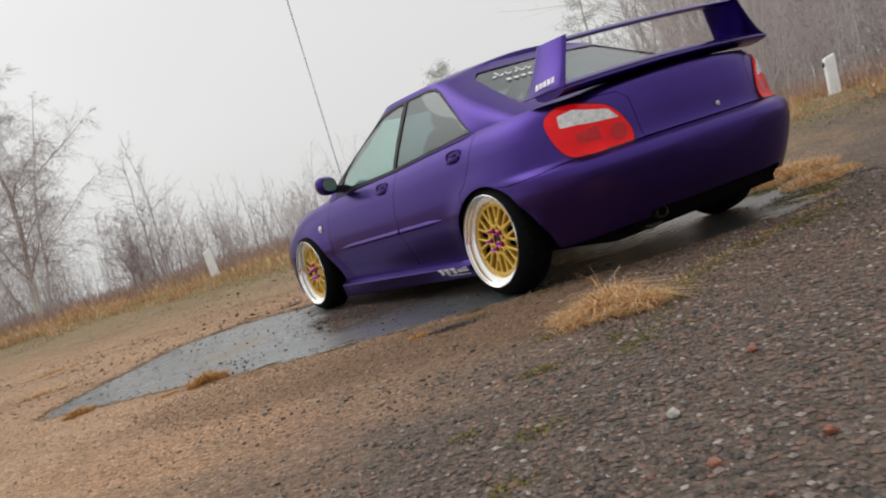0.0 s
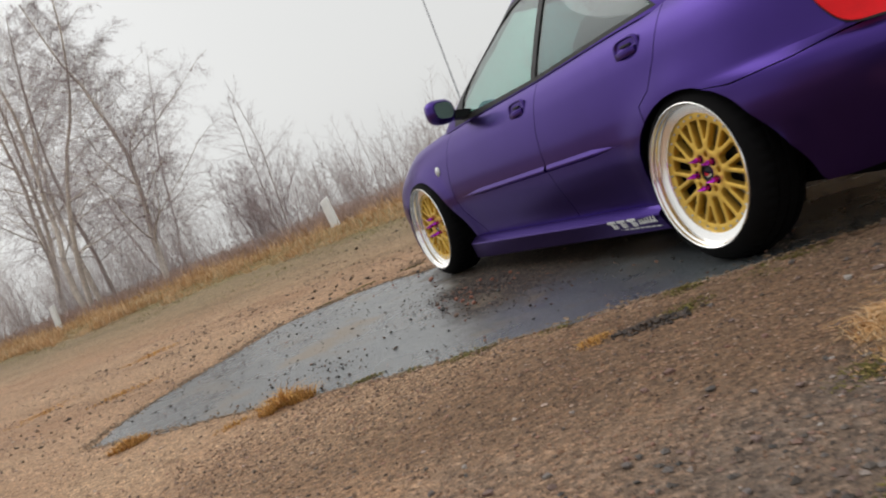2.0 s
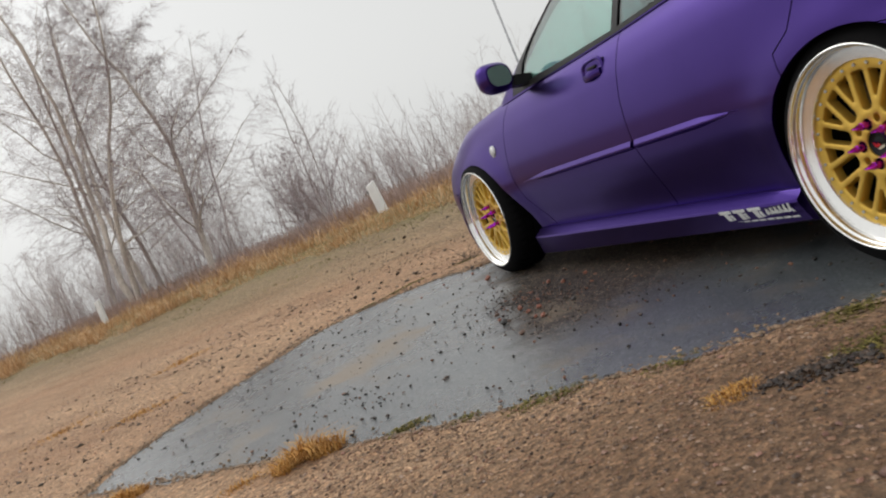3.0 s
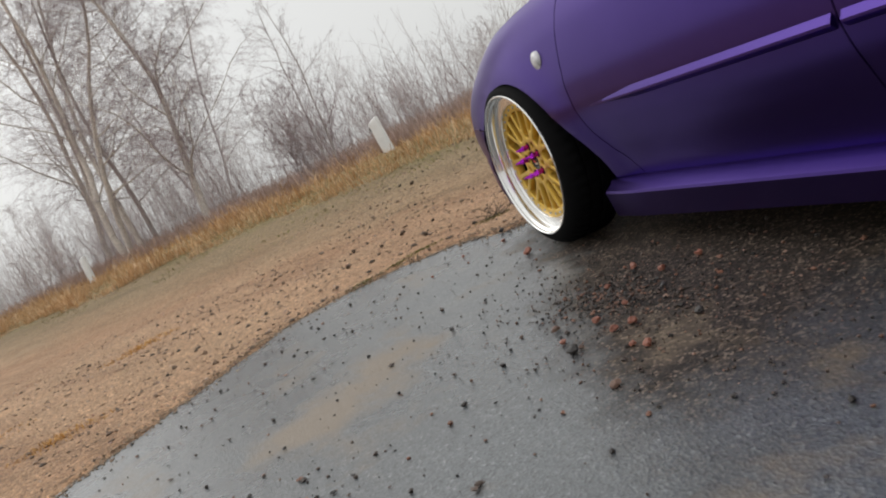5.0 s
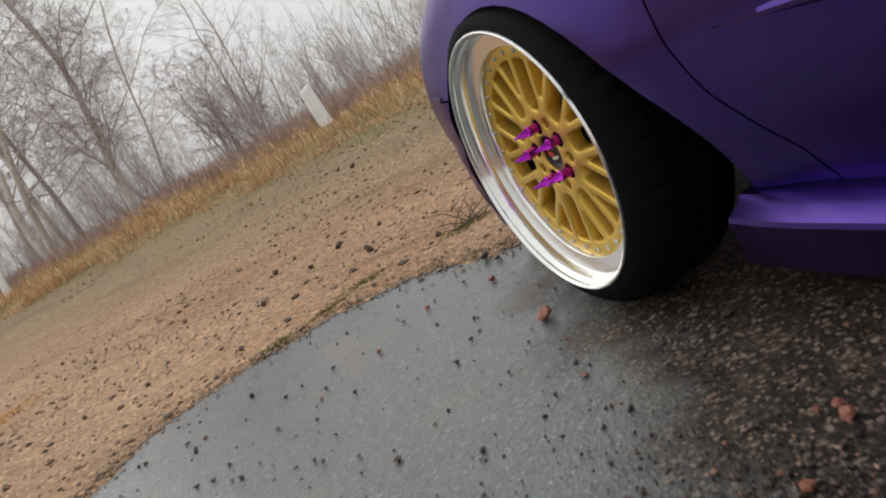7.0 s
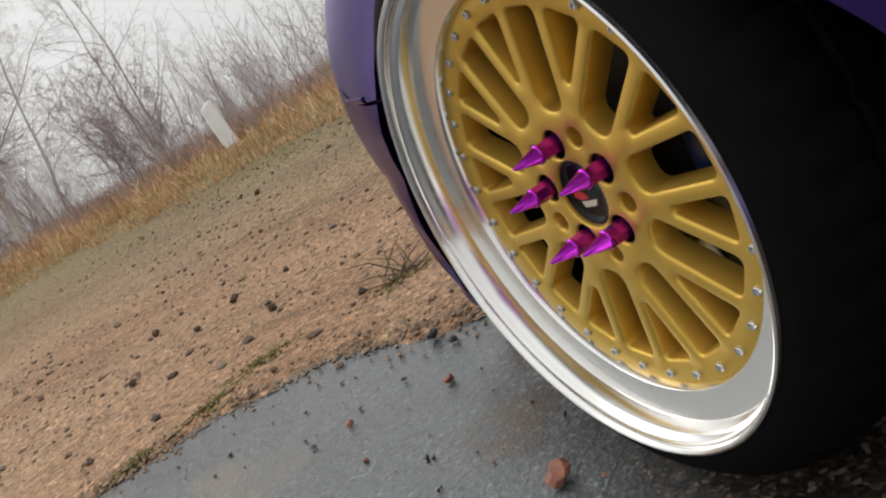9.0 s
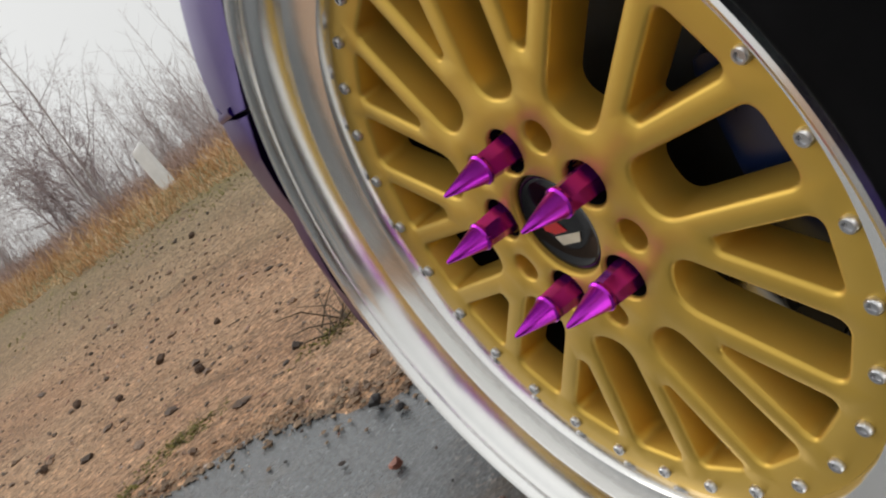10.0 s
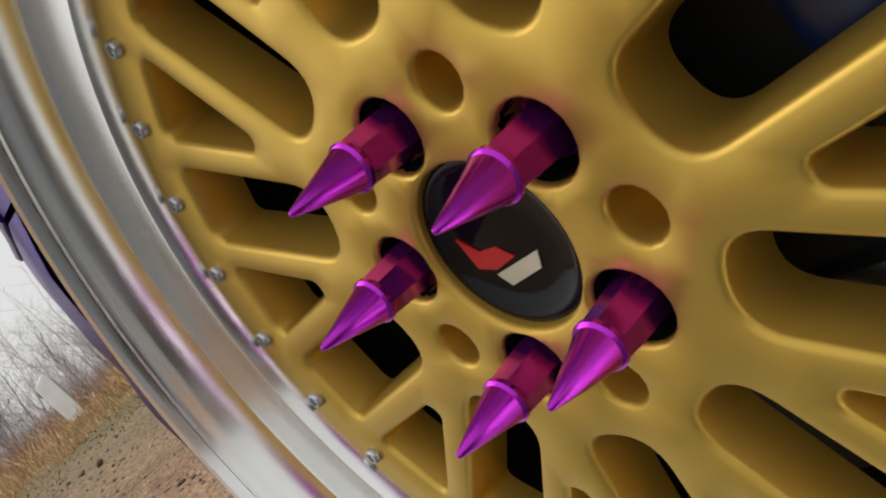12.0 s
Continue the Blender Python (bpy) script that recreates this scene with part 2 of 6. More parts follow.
def build_shell():
    bm = bmesh.new()
    us = [0.2 * k / 14 for k in range(14)] + [0.2 + 0.6 * k / 64 for k in range(64)] + [0.8 + 0.2 * k / 18 for k in range(19)]
    vs = [k / 54 for k in range(55)]
    for side in (1, -1):
        rows = []
        for u in us:
            col = []
            for v in vs:
                p = shell_point(u, v)
                col.append(bm.verts.new((p.x * side, p.y, p.z)))
            # over the top to the middle
            e = col[-1].co.copy()
            for k in range(1, 9):
                f = k / 8
                crown = 0.045 * abs(e.x) / 0.75 * (1 - (1 - f) ** 2)
                col.append(bm.verts.new((e.x * (1 - f), e.y, e.z + crown)))
            rows.append(col)
        for a, b in zip(rows, rows[1:]):
            for j in range(len(a) - 1):
                q = (a[j], b[j], b[j + 1], a[j + 1])
                bm.faces.new(q[::-1] if side == 1 else q)
    bmesh.ops.remove_doubles(bm, verts=bm.verts[:], dist=0.0006)
    bmesh.ops.dissolve_degenerate(bm, dist=0.0004, edges=bm.edges[:])
    return bm


# panel lines in the side view, as (y, z)
DOOR_FRONT = [(1.919, 0.95), (1.939, 0.84), (1.969, 0.77), (2.004, 0.70), (2.030, 0.60), (2.050, 0.50), (2.048, 0.43), (2.037, 0.35), (2.004, 0.286), (1.975, 0.25), (1.955, 0.21), (1.95, 0.10)]
DOOR_MID = [(0.905, 0.95), (0.925, 0.86), (0.945, 0.80), (0.985, 0.60), (0.990, 0.44), (0.985, 0.10)]
DOOR_REAR = [(0.0, 0.95), (0.015, 0.90), (0.03, 0.84), (0.07, 0.72), (0.13, 0.62), (0.20, 0.578)]
BUMPER_REAR = [(-0.12, 0.566), (-0.27, 0.556), (-0.50, 0.572), (-0.62, 0.590), (-0.70, 0.598), (-1.2, 0.598)]
BUMPER_FRONT = [(2.76, 0.448), (2.89, 0.454), (3.08, 0.50), (3.6, 0.52)]


def arc(k, a, b, n=22, grow=0.0):
    """Points of a wheel arch from angle a to b, in degrees."""
    (ay, az), r = ARCHES[k], ARCH_R + grow
    return [(ay + r * math.cos(radians(t)), az + r * math.sin(radians(t))) for t in np.linspace(a, b, n)]


def shrunk(poly, d=0.0022):
    p = list(poly)
    if sum(a[0] * b[1] - b[0] * a[1] for a, b in zip(p, p[1:] + p[:1])) < 0:
        p = p[::-1]
    return loop_offset(p, -d)


def loop_offset(pts, d):
    out = []
    n = len(pts)
    for i in range(n):
        a, b, c = Vector(pts[i - 1]), Vector(pts[i]), Vector(pts[(i + 1) % n])
        t0, t1 = (b - a).normalized(), (c - b).normalized()
        n0, n1 = Vector((t0.y, -t0.x)), Vector((t1.y, -t1.x))
        m = n0 + n1
        m = m / max(0.35, m.dot(n0)) if m.length > 1e-6 else n0
        out.append((b.x + m.x * d, b.y + m.y * d))
    return out


P_WING = DOOR_FRONT[:-1] + [(1.95, 0.19)] + arc(1, 179, 43) + BUMPER_FRONT[1:] + [(3.6, 0.95)]
P_FDOOR = DOOR_FRONT + DOOR_MID[::-1]
P_RDOOR = DOOR_MID + arc(0, -8, 56, 14)[0:] + [(0.20, 0.578)] + DOOR_REAR[::-1][1:]
P_BODY = DOOR_REAR + arc(0, 56, 108, 16) + BUMPER_REAR[1:] + [(-1.2, 0.95)]
P_RBUMP = arc(0, 108, 190, 16) + [(-0.45, 0.05), (-1.2, 0.05), (-1.2, 0.598)] + BUMPER_REAR[1:-1][::-1]
P_FBUMP = arc(1, -5, 43, 12) + BUMPER_FRONT[1:] + [(3.6, 0.05), (2.9, 0.05)]
P_BONNET = [(1.93, 0.99), (1.95, 0.70), (2.6, 0.60), (2.9, 0.47), (3.1, 0.505), (3.6, 0.523), (3.6, 0.99)]
LID = [(-0.655, 1.2), (-0.655, 0.850), (-0.45, 0.838), (-0.41, 0.80), (-0.40, 0.601), (0.40, 0.601), (0.41, 0.80), (0.45, 0.838), (0.655, 0.850), (0.655, 1.2)]

shell = solid_mesh(build_shell(), 0.014)
car = tagged(new("car"), "lowered metallic purple saloon car parked on wet asphalt", "car")
panel = {}
for sx, s in ((-1, "left"), (1, "right")):
    for name, poly, inner in (("front_wing", P_WING, 0.662), ("front_door", P_FDOOR, 0.70), ("rear_door", P_RDOOR, 0.70)):
        lo, hi = sorted((sx * inner, sx * 1.2))
        panel[name + "_" + s] = mesh_part(name, carve(shell, ("INTERSECT", prism(shrunk(poly), lo, hi, "x"))), PAINT, car)
panel["body"] = mesh_part("body", carve(shell, ("INTERSECT", prism(shrunk(P_BODY), -1.2, 1.2, "x")), ("DIFFERENCE", prism(shrunk(LID, -0.002), -1.3, -0.43, "y"))), PAINT, car)
panel["boot_lid"] = mesh_part("boot_lid", carve(shell, ("INTERSECT", prism(shrunk(LID, 0.0015), -1.3, -0.434, "y"))), PAINT, car)
panel["bonnet"] = mesh_part("bonnet", carve(shell, ("INTERSECT", prism(shrunk(P_BONNET), -0.658, 0.658, "x"))), PAINT, car)
panel["rear_bumper"] = mesh_part("rear_bumper", carve(shell, ("INTERSECT", prism(shrunk(P_RBUMP), -1.2, 1.2, "x")), ("DIFFERENCE", prism([(-0.50, 0.05), (0.50, 0.05), (0.46, 0.262), (-0.46, 0.262)], -1.2, -0.4, "y")), ("DIFFERENCE", prism([(-0.31, 0.395), (0.31, 0.395), (0.30, 0.535), (-0.30, 0.535)], -1.2, -0.890, "y"))), PAINT, car)
panel["front_bumper"] = mesh_part("front_bumper", carve(shell, ("INTERSECT", prism(shrunk(P_FBUMP), -1.2, 1.2, "x"))), PAINT, car)

# ---- the car: cabin ----
roof_edge = curve((-0.6, 1.165), (0.3, 1.203), (0.7, 1.226), (1.0, 1.226), (1.4, 1.192), (2.4, 1.145))


def cabin_point(u, v):
    e = v ** 0.96
    yr, yf = -0.49 + e * 0.84, 2.30 - 0.98 * v ** 1.12
    w = 0.766 - 0.168 * v ** 1.15
    lr, lf = 0.30 - 0.05 * v, 0.33 - 0.06 * v
    if u < 0.2:
        th = (u / 0.2) * math.pi / 2
        sx, y = math.sin(th) ** (2 / 3.6), yr + lr * (1 - math.cos(th) ** (2 / 3.6))
    elif u > 0.8:
        th = ((1 - u) / 0.2) * math.pi / 2
        sx, y = math.sin(th) ** (2 / 3.1), yf - lf * (1 - math.cos(th) ** (2 / 3.1))
    else:
        k = (u - 0.2) / 0.6
        sx, y = 1.0, (yr + lr) * (1 - k) + (yf - lf) * k
    # the rear pillars stand further in, on the flanks' shoulder
    k = min(max((y + 0.12) / 0.3, 0), 1)
    w += (1 - k * k * (3 - 2 * k)) * (-0.024 + 0.020 * v)
    lo = belt(y) + 0.045 * (1 - sx * sx) - 0.012
    return Vector((-w * sx, y, lo + v * (roof_edge(y) + 0.05 * (1 - sx * sx) - lo)))


def build_cabin():
    bm = bmesh.new()
    us = [0.2 * k / 14 for k in range(14)] + [0.2 + 0.6 * k / 44 for k in range(44)] + [0.8 + 0.2 * k / 18 for k in range(19)]
    vs = [k / 20 for k in range(21)]
    for side in (1, -1):
        rows = []
        for u in us:
            col = []
            for v in vs:
                p = cabin_point(u, v)
                col.append(bm.verts.new((p.x * side, p.y, p.z)))
            e, d = col[-1].co.copy(), col[-2].co.copy()
            for k in range(1, 10):
                f = k / 9
                rise = 0.062 * abs(e.x) / 0.588 * (1 - (1 - f) ** 2.2)
                col.append(bm.verts.new((e.x * (1 - f), e.y, e.z + rise)))
            rows.append(col)
        for a, b in zip(rows, rows[1:]):
            for j in range(len(a) - 1):
                q = (a[j], b[j], b[j + 1], a[j + 1])
                bm.faces.new(q[::-1] if side == 1 else q)
    bmesh.ops.remove_doubles(bm, verts=bm.verts[:], dist=0.0006)
    return bm


WIN_F = [(1.800, 0.810), (1.775, 0.885), (1.700, 0.952), (1.58, 1.026), (1.38, 1.108), (1.19, 1.162), (1.05, 1.181), (0.880, 1.190), (0.995, 0.830)]
WIN_R = [(0.955, 0.832), (0.835, 1.192), (0.58, 1.191), (0.505, 1.178), (0.438, 1.144), (0.085, 0.884)]
SASH = [(1.905, 0.780), (1.870, 0.865), (1.790, 0.952), (1.60, 1.048), (1.39, 1.130), (1.19, 1.183), (1.0, 1.203), (0.58, 1.204), (0.49, 1.190), (0.42, 1.152), (0.055, 0.872), (0.95, 0.815)]
REAR_SCREEN = [(-0.615, 0.938), (0.615, 0.938), (0.50, 1.160), (0.44, 1.195), (-0.44, 1.195), (-0.50, 1.160)]
WINDSCREEN = [(-0.66, 0.80), (0.66, 0.80), (0.53, 1.165), (-0.53, 1.165)]
cabin = solid_mesh(build_cabin(), 0.016)
pane_bm = build_cabin()
pane_bm.normal_update()
for vt in pane_bm.verts:
    vt.co -= vt.normal * 0.005
pane = solid_mesh(pane_bm, 0.004)
side_cut = lambda poly, sx: prism(poly, *sorted((sx * 0.45, sx * 1.2)), "x")
mesh_part("roof", carve(cabin, ("DIFFERENCE", side_cut(SASH, -1)), ("DIFFERENCE", side_cut(SASH, 1)), ("DIFFERENCE", prism(REAR_SCREEN, -1.0, 0.45, "y")), ("DIFFERENCE", prism(WINDSCREEN, 1.15, 2.6, "y"))), PAINT, car)
for sx, s in ((-1, "left"), (1, "right")):
    fd, rd = panel["front_door_" + s], panel["rear_door_" + s]
    mesh_part("window_frame", carve(cabin, ("INTERSECT", side_cut(shrunk(SASH, 0.001), sx)), ("DIFFERENCE", side_cut(WIN_F, sx)), ("DIFFERENCE", side_cut(WIN_R, sx))), BLACK, fd, "black window surround")
    mesh_part("window", carve(pane, ("INTERSECT", side_cut(shrunk(WIN_F, -0.004), sx))), GLASS, fd, "clear green-tinted side window")
    mesh_part("window", carve(pane, ("INTERSECT", side_cut(shrunk(WIN_R, -0.004), sx))), GLASS_SIDE, rd, "dark tinted side window")
mesh_part("rear_screen", carve(pane, ("INTERSECT", prism(shrunk(REAR_SCREEN, -0.004), -1.0, 0.45, "y"))), GLASS_DARK, car, "dark tinted rear window")
mesh_part("windscreen", carve(pane, ("INTERSECT", prism(shrunk(WINDSCREEN, -0.004), 1.15, 2.6, "y"))), GLASS, car, "clear windscreen")

# underbody and arch liners
bm = bmesh.new()
box(bm, -0.745, 0.745, 0.42, 2.08, 0.115, 0.21)
box(bm, -0.58, 0.58, -0.62, 3.1, 0.16, 0.26)
box(bm, -0.60, 0.60, -0.62, 0.42, 0.24, 0.30)
part("underbody", bm, DARK, car)
# Black panel added for the shade under the rear bumper.
bm = bmesh.new()
secs = []
for k in range(13):
    x = -0.51 + 1.02 * k / 12
    y = -0.80 + 0.07 * (x / 0.62) ** 2
    secs.append([(x, y + 0.02, 0.30), (x, y + 0.03, 0.24), (x, y + 0.09, 0.185), (x, y + 0.12, 0.19), (x, y + 0.08, 0.30)])
rows = [[bm.verts.new(q) for q in sec] for sec in secs]
for p, q in zip(rows, rows[1:]):
    for i in range(5):
        bm.faces.new((p[i], p[(i + 1) % 5], q[(i + 1) % 5], q[i]))
bm.faces.new(rows[0])
bm.faces.new(rows[-1][::-1])
part("valance", bm, DARK, car, "added black panel for the shade under the rear bumper")
for sx in (-1, 1):
    for ay, az in ARCHES:
        bm = bmesh.new()
        sweep = np.linspace(0.06, math.pi - 0.06, 28)
        cols = []
        for a in sweep:
            r = ARCH_R + 0.012
            out = min(0.835, side_x(ay + r * math.cos(a), az + r * math.sin(a)) - 0.022)
            cols.append([bm.verts.new((sx * x, ay + r * math.cos(a), az + r * math.sin(a))) for x in (out, 0.55)])
        for a, b in zip(cols, cols[1:]):
            bm.faces.new((a[0], a[1], b[1], b[0]))
        bm.faces.new([c[1] for c in cols])
        part("arch_liner", bm, DARK, car)


# ---- wheels ----
def ring_offset(pts, d):
    out = []
    n = len(pts)
    for i in range(n):
        a, b, c = Vector(pts[i - 1]), Vector(pts[i]), Vector(pts[(i + 1) % n])
        t = (c - a).normalized()
        out.append((b.x + t.y * d, b.y - t.x * d))
    return out


def rounded_poly(pts, r, seg=5):
    out = []
    n = len(pts)
    for i in range(n):
        p, a, b = Vector(pts[i]), Vector(pts[i - 1]), Vector(pts[(i + 1) % n])
        ra = r[i] if isinstance(r, (list, tuple)) else r
        da, db = (a - p).normalized(), (b - p).normalized()
        p0, p1 = p + da * ra, p + db * ra
        for k in range(seg + 1):
            t = k / seg
            q = p0 * (1 - t) ** 2 + p * 2 * t * (1 - t) + p1 * t * t
            out.append((q.x, q.y))
    return out


def face_depth(r):
    return float(np.interp(r, [0, 0.045, 0.075, 0.12, 0.175, 0.21], [-0.0452, -0.0452, -0.0458, -0.0455, -0.0472, -0.0475]))


def spoke_holes():
    holes = []
    for k in range(10):
        a = radians(36 * k)
        rot = lambda p: (p[0] * math.cos(a) - p[1] * math.sin(a), p[0] * math.sin(a) + p[1] * math.cos(a))
        # long slot between two spokes
        slot = rounded_poly([(0.0805, -0.0165), (0.1735, -0.0198), (0.1735, 0.0198), (0.0805, 0.0165)], [0.0158, 0.0090, 0.0090, 0.0158], 7)
        holes.append([rot(p) for p in slot])
        b = radians(36 * k + 18)
        rob = lambda p: (p[0] * math.cos(b) - p[1] * math.sin(b), p[0] * math.sin(b) + p[1] * math.cos(b))
        fork = rounded_poly([(0.1130, -0.0036), (0.1735, -0.0205), (0.1735, 0.0205), (0.1130, 0.0036)], [0.0035, 0.0085, 0.0085, 0.0035], 7)
        holes.append([rob(p) for p in fork])
    for k in range(5):
        a = radians(18 + 72 * k)
        holes.append([(0.05 * math.cos(a) + 0.0142 * math.cos(t), 0.05 * math.sin(a) + 0.0142 * math.sin(t)) for t in np.linspace(0, 2 * math.pi, 21)[:-1]])
    for k in range(5):
        a = radians(54 + 72 * k)
        holes.append([(0.0602 * math.cos(a) + 0.0095 * math.cos(t), 0.0602 * math.sin(a) + 0.0095 * math.sin(t)) for t in np.linspace(0, 2 * math.pi, 17)[:-1]])
    return holes


def ccw(p):
    return p if sum(a[0] * b[1] - b[0] * a[1] for a, b in zip(p, p[1:] + p[:1])) > 0 else p[::-1]


def wheel_centre():
    """The gold centre, facing +x, with its spokes, slots and bolt holes cut through it."""
    from mathutils.geometry import delaunay_2d_cdt

    bm = bmesh.new()
    n_out = 120
    outer = [(0.1985 * math.cos(2 * math.pi * k / n_out), 0.1985 * math.sin(2 * math.pi * k / n_out)) for k in range(n_out)]
    inner = [(0.0328 * math.cos(2 * math.pi * k / 40), 0.0328 * math.sin(2 * math.pi * k / 40)) for k in range(40)]
    holes = [ccw(h) for h in spoke_holes() + [inner]]
    wide = [ring_offset(h, 0.0018 if len(h) in (16, 20, 40) else 0.0028) for h in holes]
    pts, edges = [], []
    for lp in [outer] + wide:
        i0 = len(pts)
        pts += [Vector(p) for p in lp]
        edges += [(i0 + i, i0 + (i + 1) % len(lp)) for i in range(len(lp))]
    extra = [Vector((r * math.cos(a), r * math.sin(a))) for r in (0.045, 0.073, 0.1, 0.19) for a in np.linspace(0, 2 * math.pi, 61)[:-1]]
    extra = [p for p in extra if not any(inside(p, ring_offset(h, 0.006)) for h in holes)]
    res = delaunay_2d_cdt(pts + extra, edges, [], 0, 1e-6)
    vs = [bm.verts.new((face_depth(p.length), p.x, p.y)) for p in res[0]]
    for f in res[2]:
        c = sum((res[0][i] for i in f), Vector((0, 0))) / len(f)
        if c.length < 0.1985 and not any(inside(c, h) for h in wide):
            bm.faces.new([vs[i] for i in f])
    # rounded edges and walls of the openings
    for h, w in zip(holes, wide):
        small = len(h) in (16, 20)
        deep = (0.02 if len(h) == 16 else 0.024) if small else 0.027
        rings = [[bm.verts.new((face_depth(Vector(p).length) - d, *p)) for p in lp] for lp, d in ((w, 0), (ring_offset(h, 0.0006 if len(h) in (16, 20, 40) else 0.0010), 0.0009), (h, 0.003), (ring_offset(h, -0.001 if small else -0.0018), deep))]
        for a, b in zip(rings, rings[1:]):
            for i in range(len(a)):
                j = (i + 1) % len(a)
                bm.faces.new((a[i], a[j], b[j], b[i]))
        if small:
            bm.faces.new(rings[-1])
    bmesh.ops.remove_doubles(bm, verts=bm.verts[:], dist=1e-5)
    return bm


def tyre_mesh():
    bm = bmesh.new()
    prof = [(-0.006, 0.2355), (-0.003, 0.2440), (-0.006, 0.2545), (-0.015, 0.2690), (-0.027, 0.2810), (-0.038, 0.2885), (-0.050, 0.2930), (-0.064, 0.2945), (-0.066, 0.288), (-0.072, 0.288), (-0.074, 0.2950),
            (-0.104, 0.2955), (-0.106, 0.288), (-0.114, 0.288), (-0.116, 0.2955), (-0.146, 0.2948), (-0.148, 0.287), (-0.154, 0.287), (-0.156, 0.2940), (-0.172, 0.2920), (-0.186, 0.284), (-0.200, 0.268), (-0.212, 0.245), (-0.21, 0.23)]
    n = 192
    rings = []
    for k in range(n):
        a = 2 * math.pi * k / n
        cut = 0.0055 if k % 4 == 0 else 0.0
        ring = []
        for j, (u, r) in enumerate(prof):
            rr = r - (cut if 5 <= j <= 7 or 18 <= j <= 19 or (10 <= j <= 11 and k % 8 == 0) else 0)
            ring.append(bm.verts.new((u, rr * math.cos(a), rr * math.sin(a))))
        rings.append(ring)
    for k in range(n):
        a, b = rings[k], rings[(k + 1) % n]
        for j in range(len(prof) - 1):
            bm.faces.new((a[j], b[j], b[j + 1], a[j + 1]))
    return bm


def lip_mesh():
    bm = bmesh.new()
    revolve(bm, [(-0.010, 0.2412), (-0.004, 0.2432), (0.0, 0.2420), (0.0008, 0.2400), (-0.0005, 0.2378), (-0.0035, 0.2362), (-0.0075, 0.2358), (-0.0100, 0.2352), (-0.0115, 0.2343), (-0.0125, 0.2330), (-0.0150, 0.2312), (-0.0168, 0.2302),
                 (-0.0330, 0.2290), (-0.0337, 0.2285), (-0.0342, 0.2273), (-0.0376, 0.2015), (-0.0379, 0.2003), (-0.0387, 0.1997), (-0.0472, 0.1986), (-0.0500, 0.1980)], 192)
    return bm


def barrel_mesh():
    bm = bmesh.new()
    revolve(bm, [(-0.0500, 0.1980), (-0.06, 0.196), (-0.20, 0.196), (-0.205, 0.228)], 72)
    return bm


def spike_mesh():
    bm = bmesh.new()
    revolve(bm, [(-0.0680, 0.0102), (-0.0480, 0.0098), (-0.0285, 0.0086)], 6)
    revolve(bm, [(-0.0668, 0.0116), (-0.0585, 0.0116), (-0.0565, 0.0110), (-0.0560, 0.0095)], 24)
    revolve(bm, [(-0.0298, 0.0072), (-0.0294, 0.0087), (-0.0286, 0.0093), (-0.0270, 0.0093), (-0.0262, 0.0087), (-0.0258, 0.0082), (-0.0140, 0.0050), (-0.0010, 0.0014), (0.0, 0.0009), (0.0004, 0.0001)], 28)
    return bm


def cap_mesh():
    bm = bmesh.new()
    revolve(bm, [(-0.066, 0.0333), (-0.0515, 0.0333), (-0.0500, 0.0324), (-0.0494, 0.0308), (-0.0500, 0.0288), (-0.0512, 0.0270), (-0.0508, 0.0150), (-0.0506, 0.0001)], 48)
    return bm


def bolt_mesh():
    bm = bmesh.new()
    revolve(bm, [(-0.0480, 0.0042), (-0.0448, 0.0042), (-0.0437, 0.0034), (-0.0437, 0.0024), (-0.0450, 0.0022), (-0.0450, 0.0001)], 12)
    return bm


def mark_mesh(quads):
    bm = bmesh.new()
    for q in quads:
        lo = [bm.verts.new((-0.0514, *p)) for p in q]
        hi = [bm.verts.new((-0.0501, *p)) for p in q]
        bm.faces.new(hi)
        for i in range(len(q)):
            j = (i + 1) % len(q)
            bm.faces.new((lo[i], lo[j], hi[j], hi[i]))
    return bm


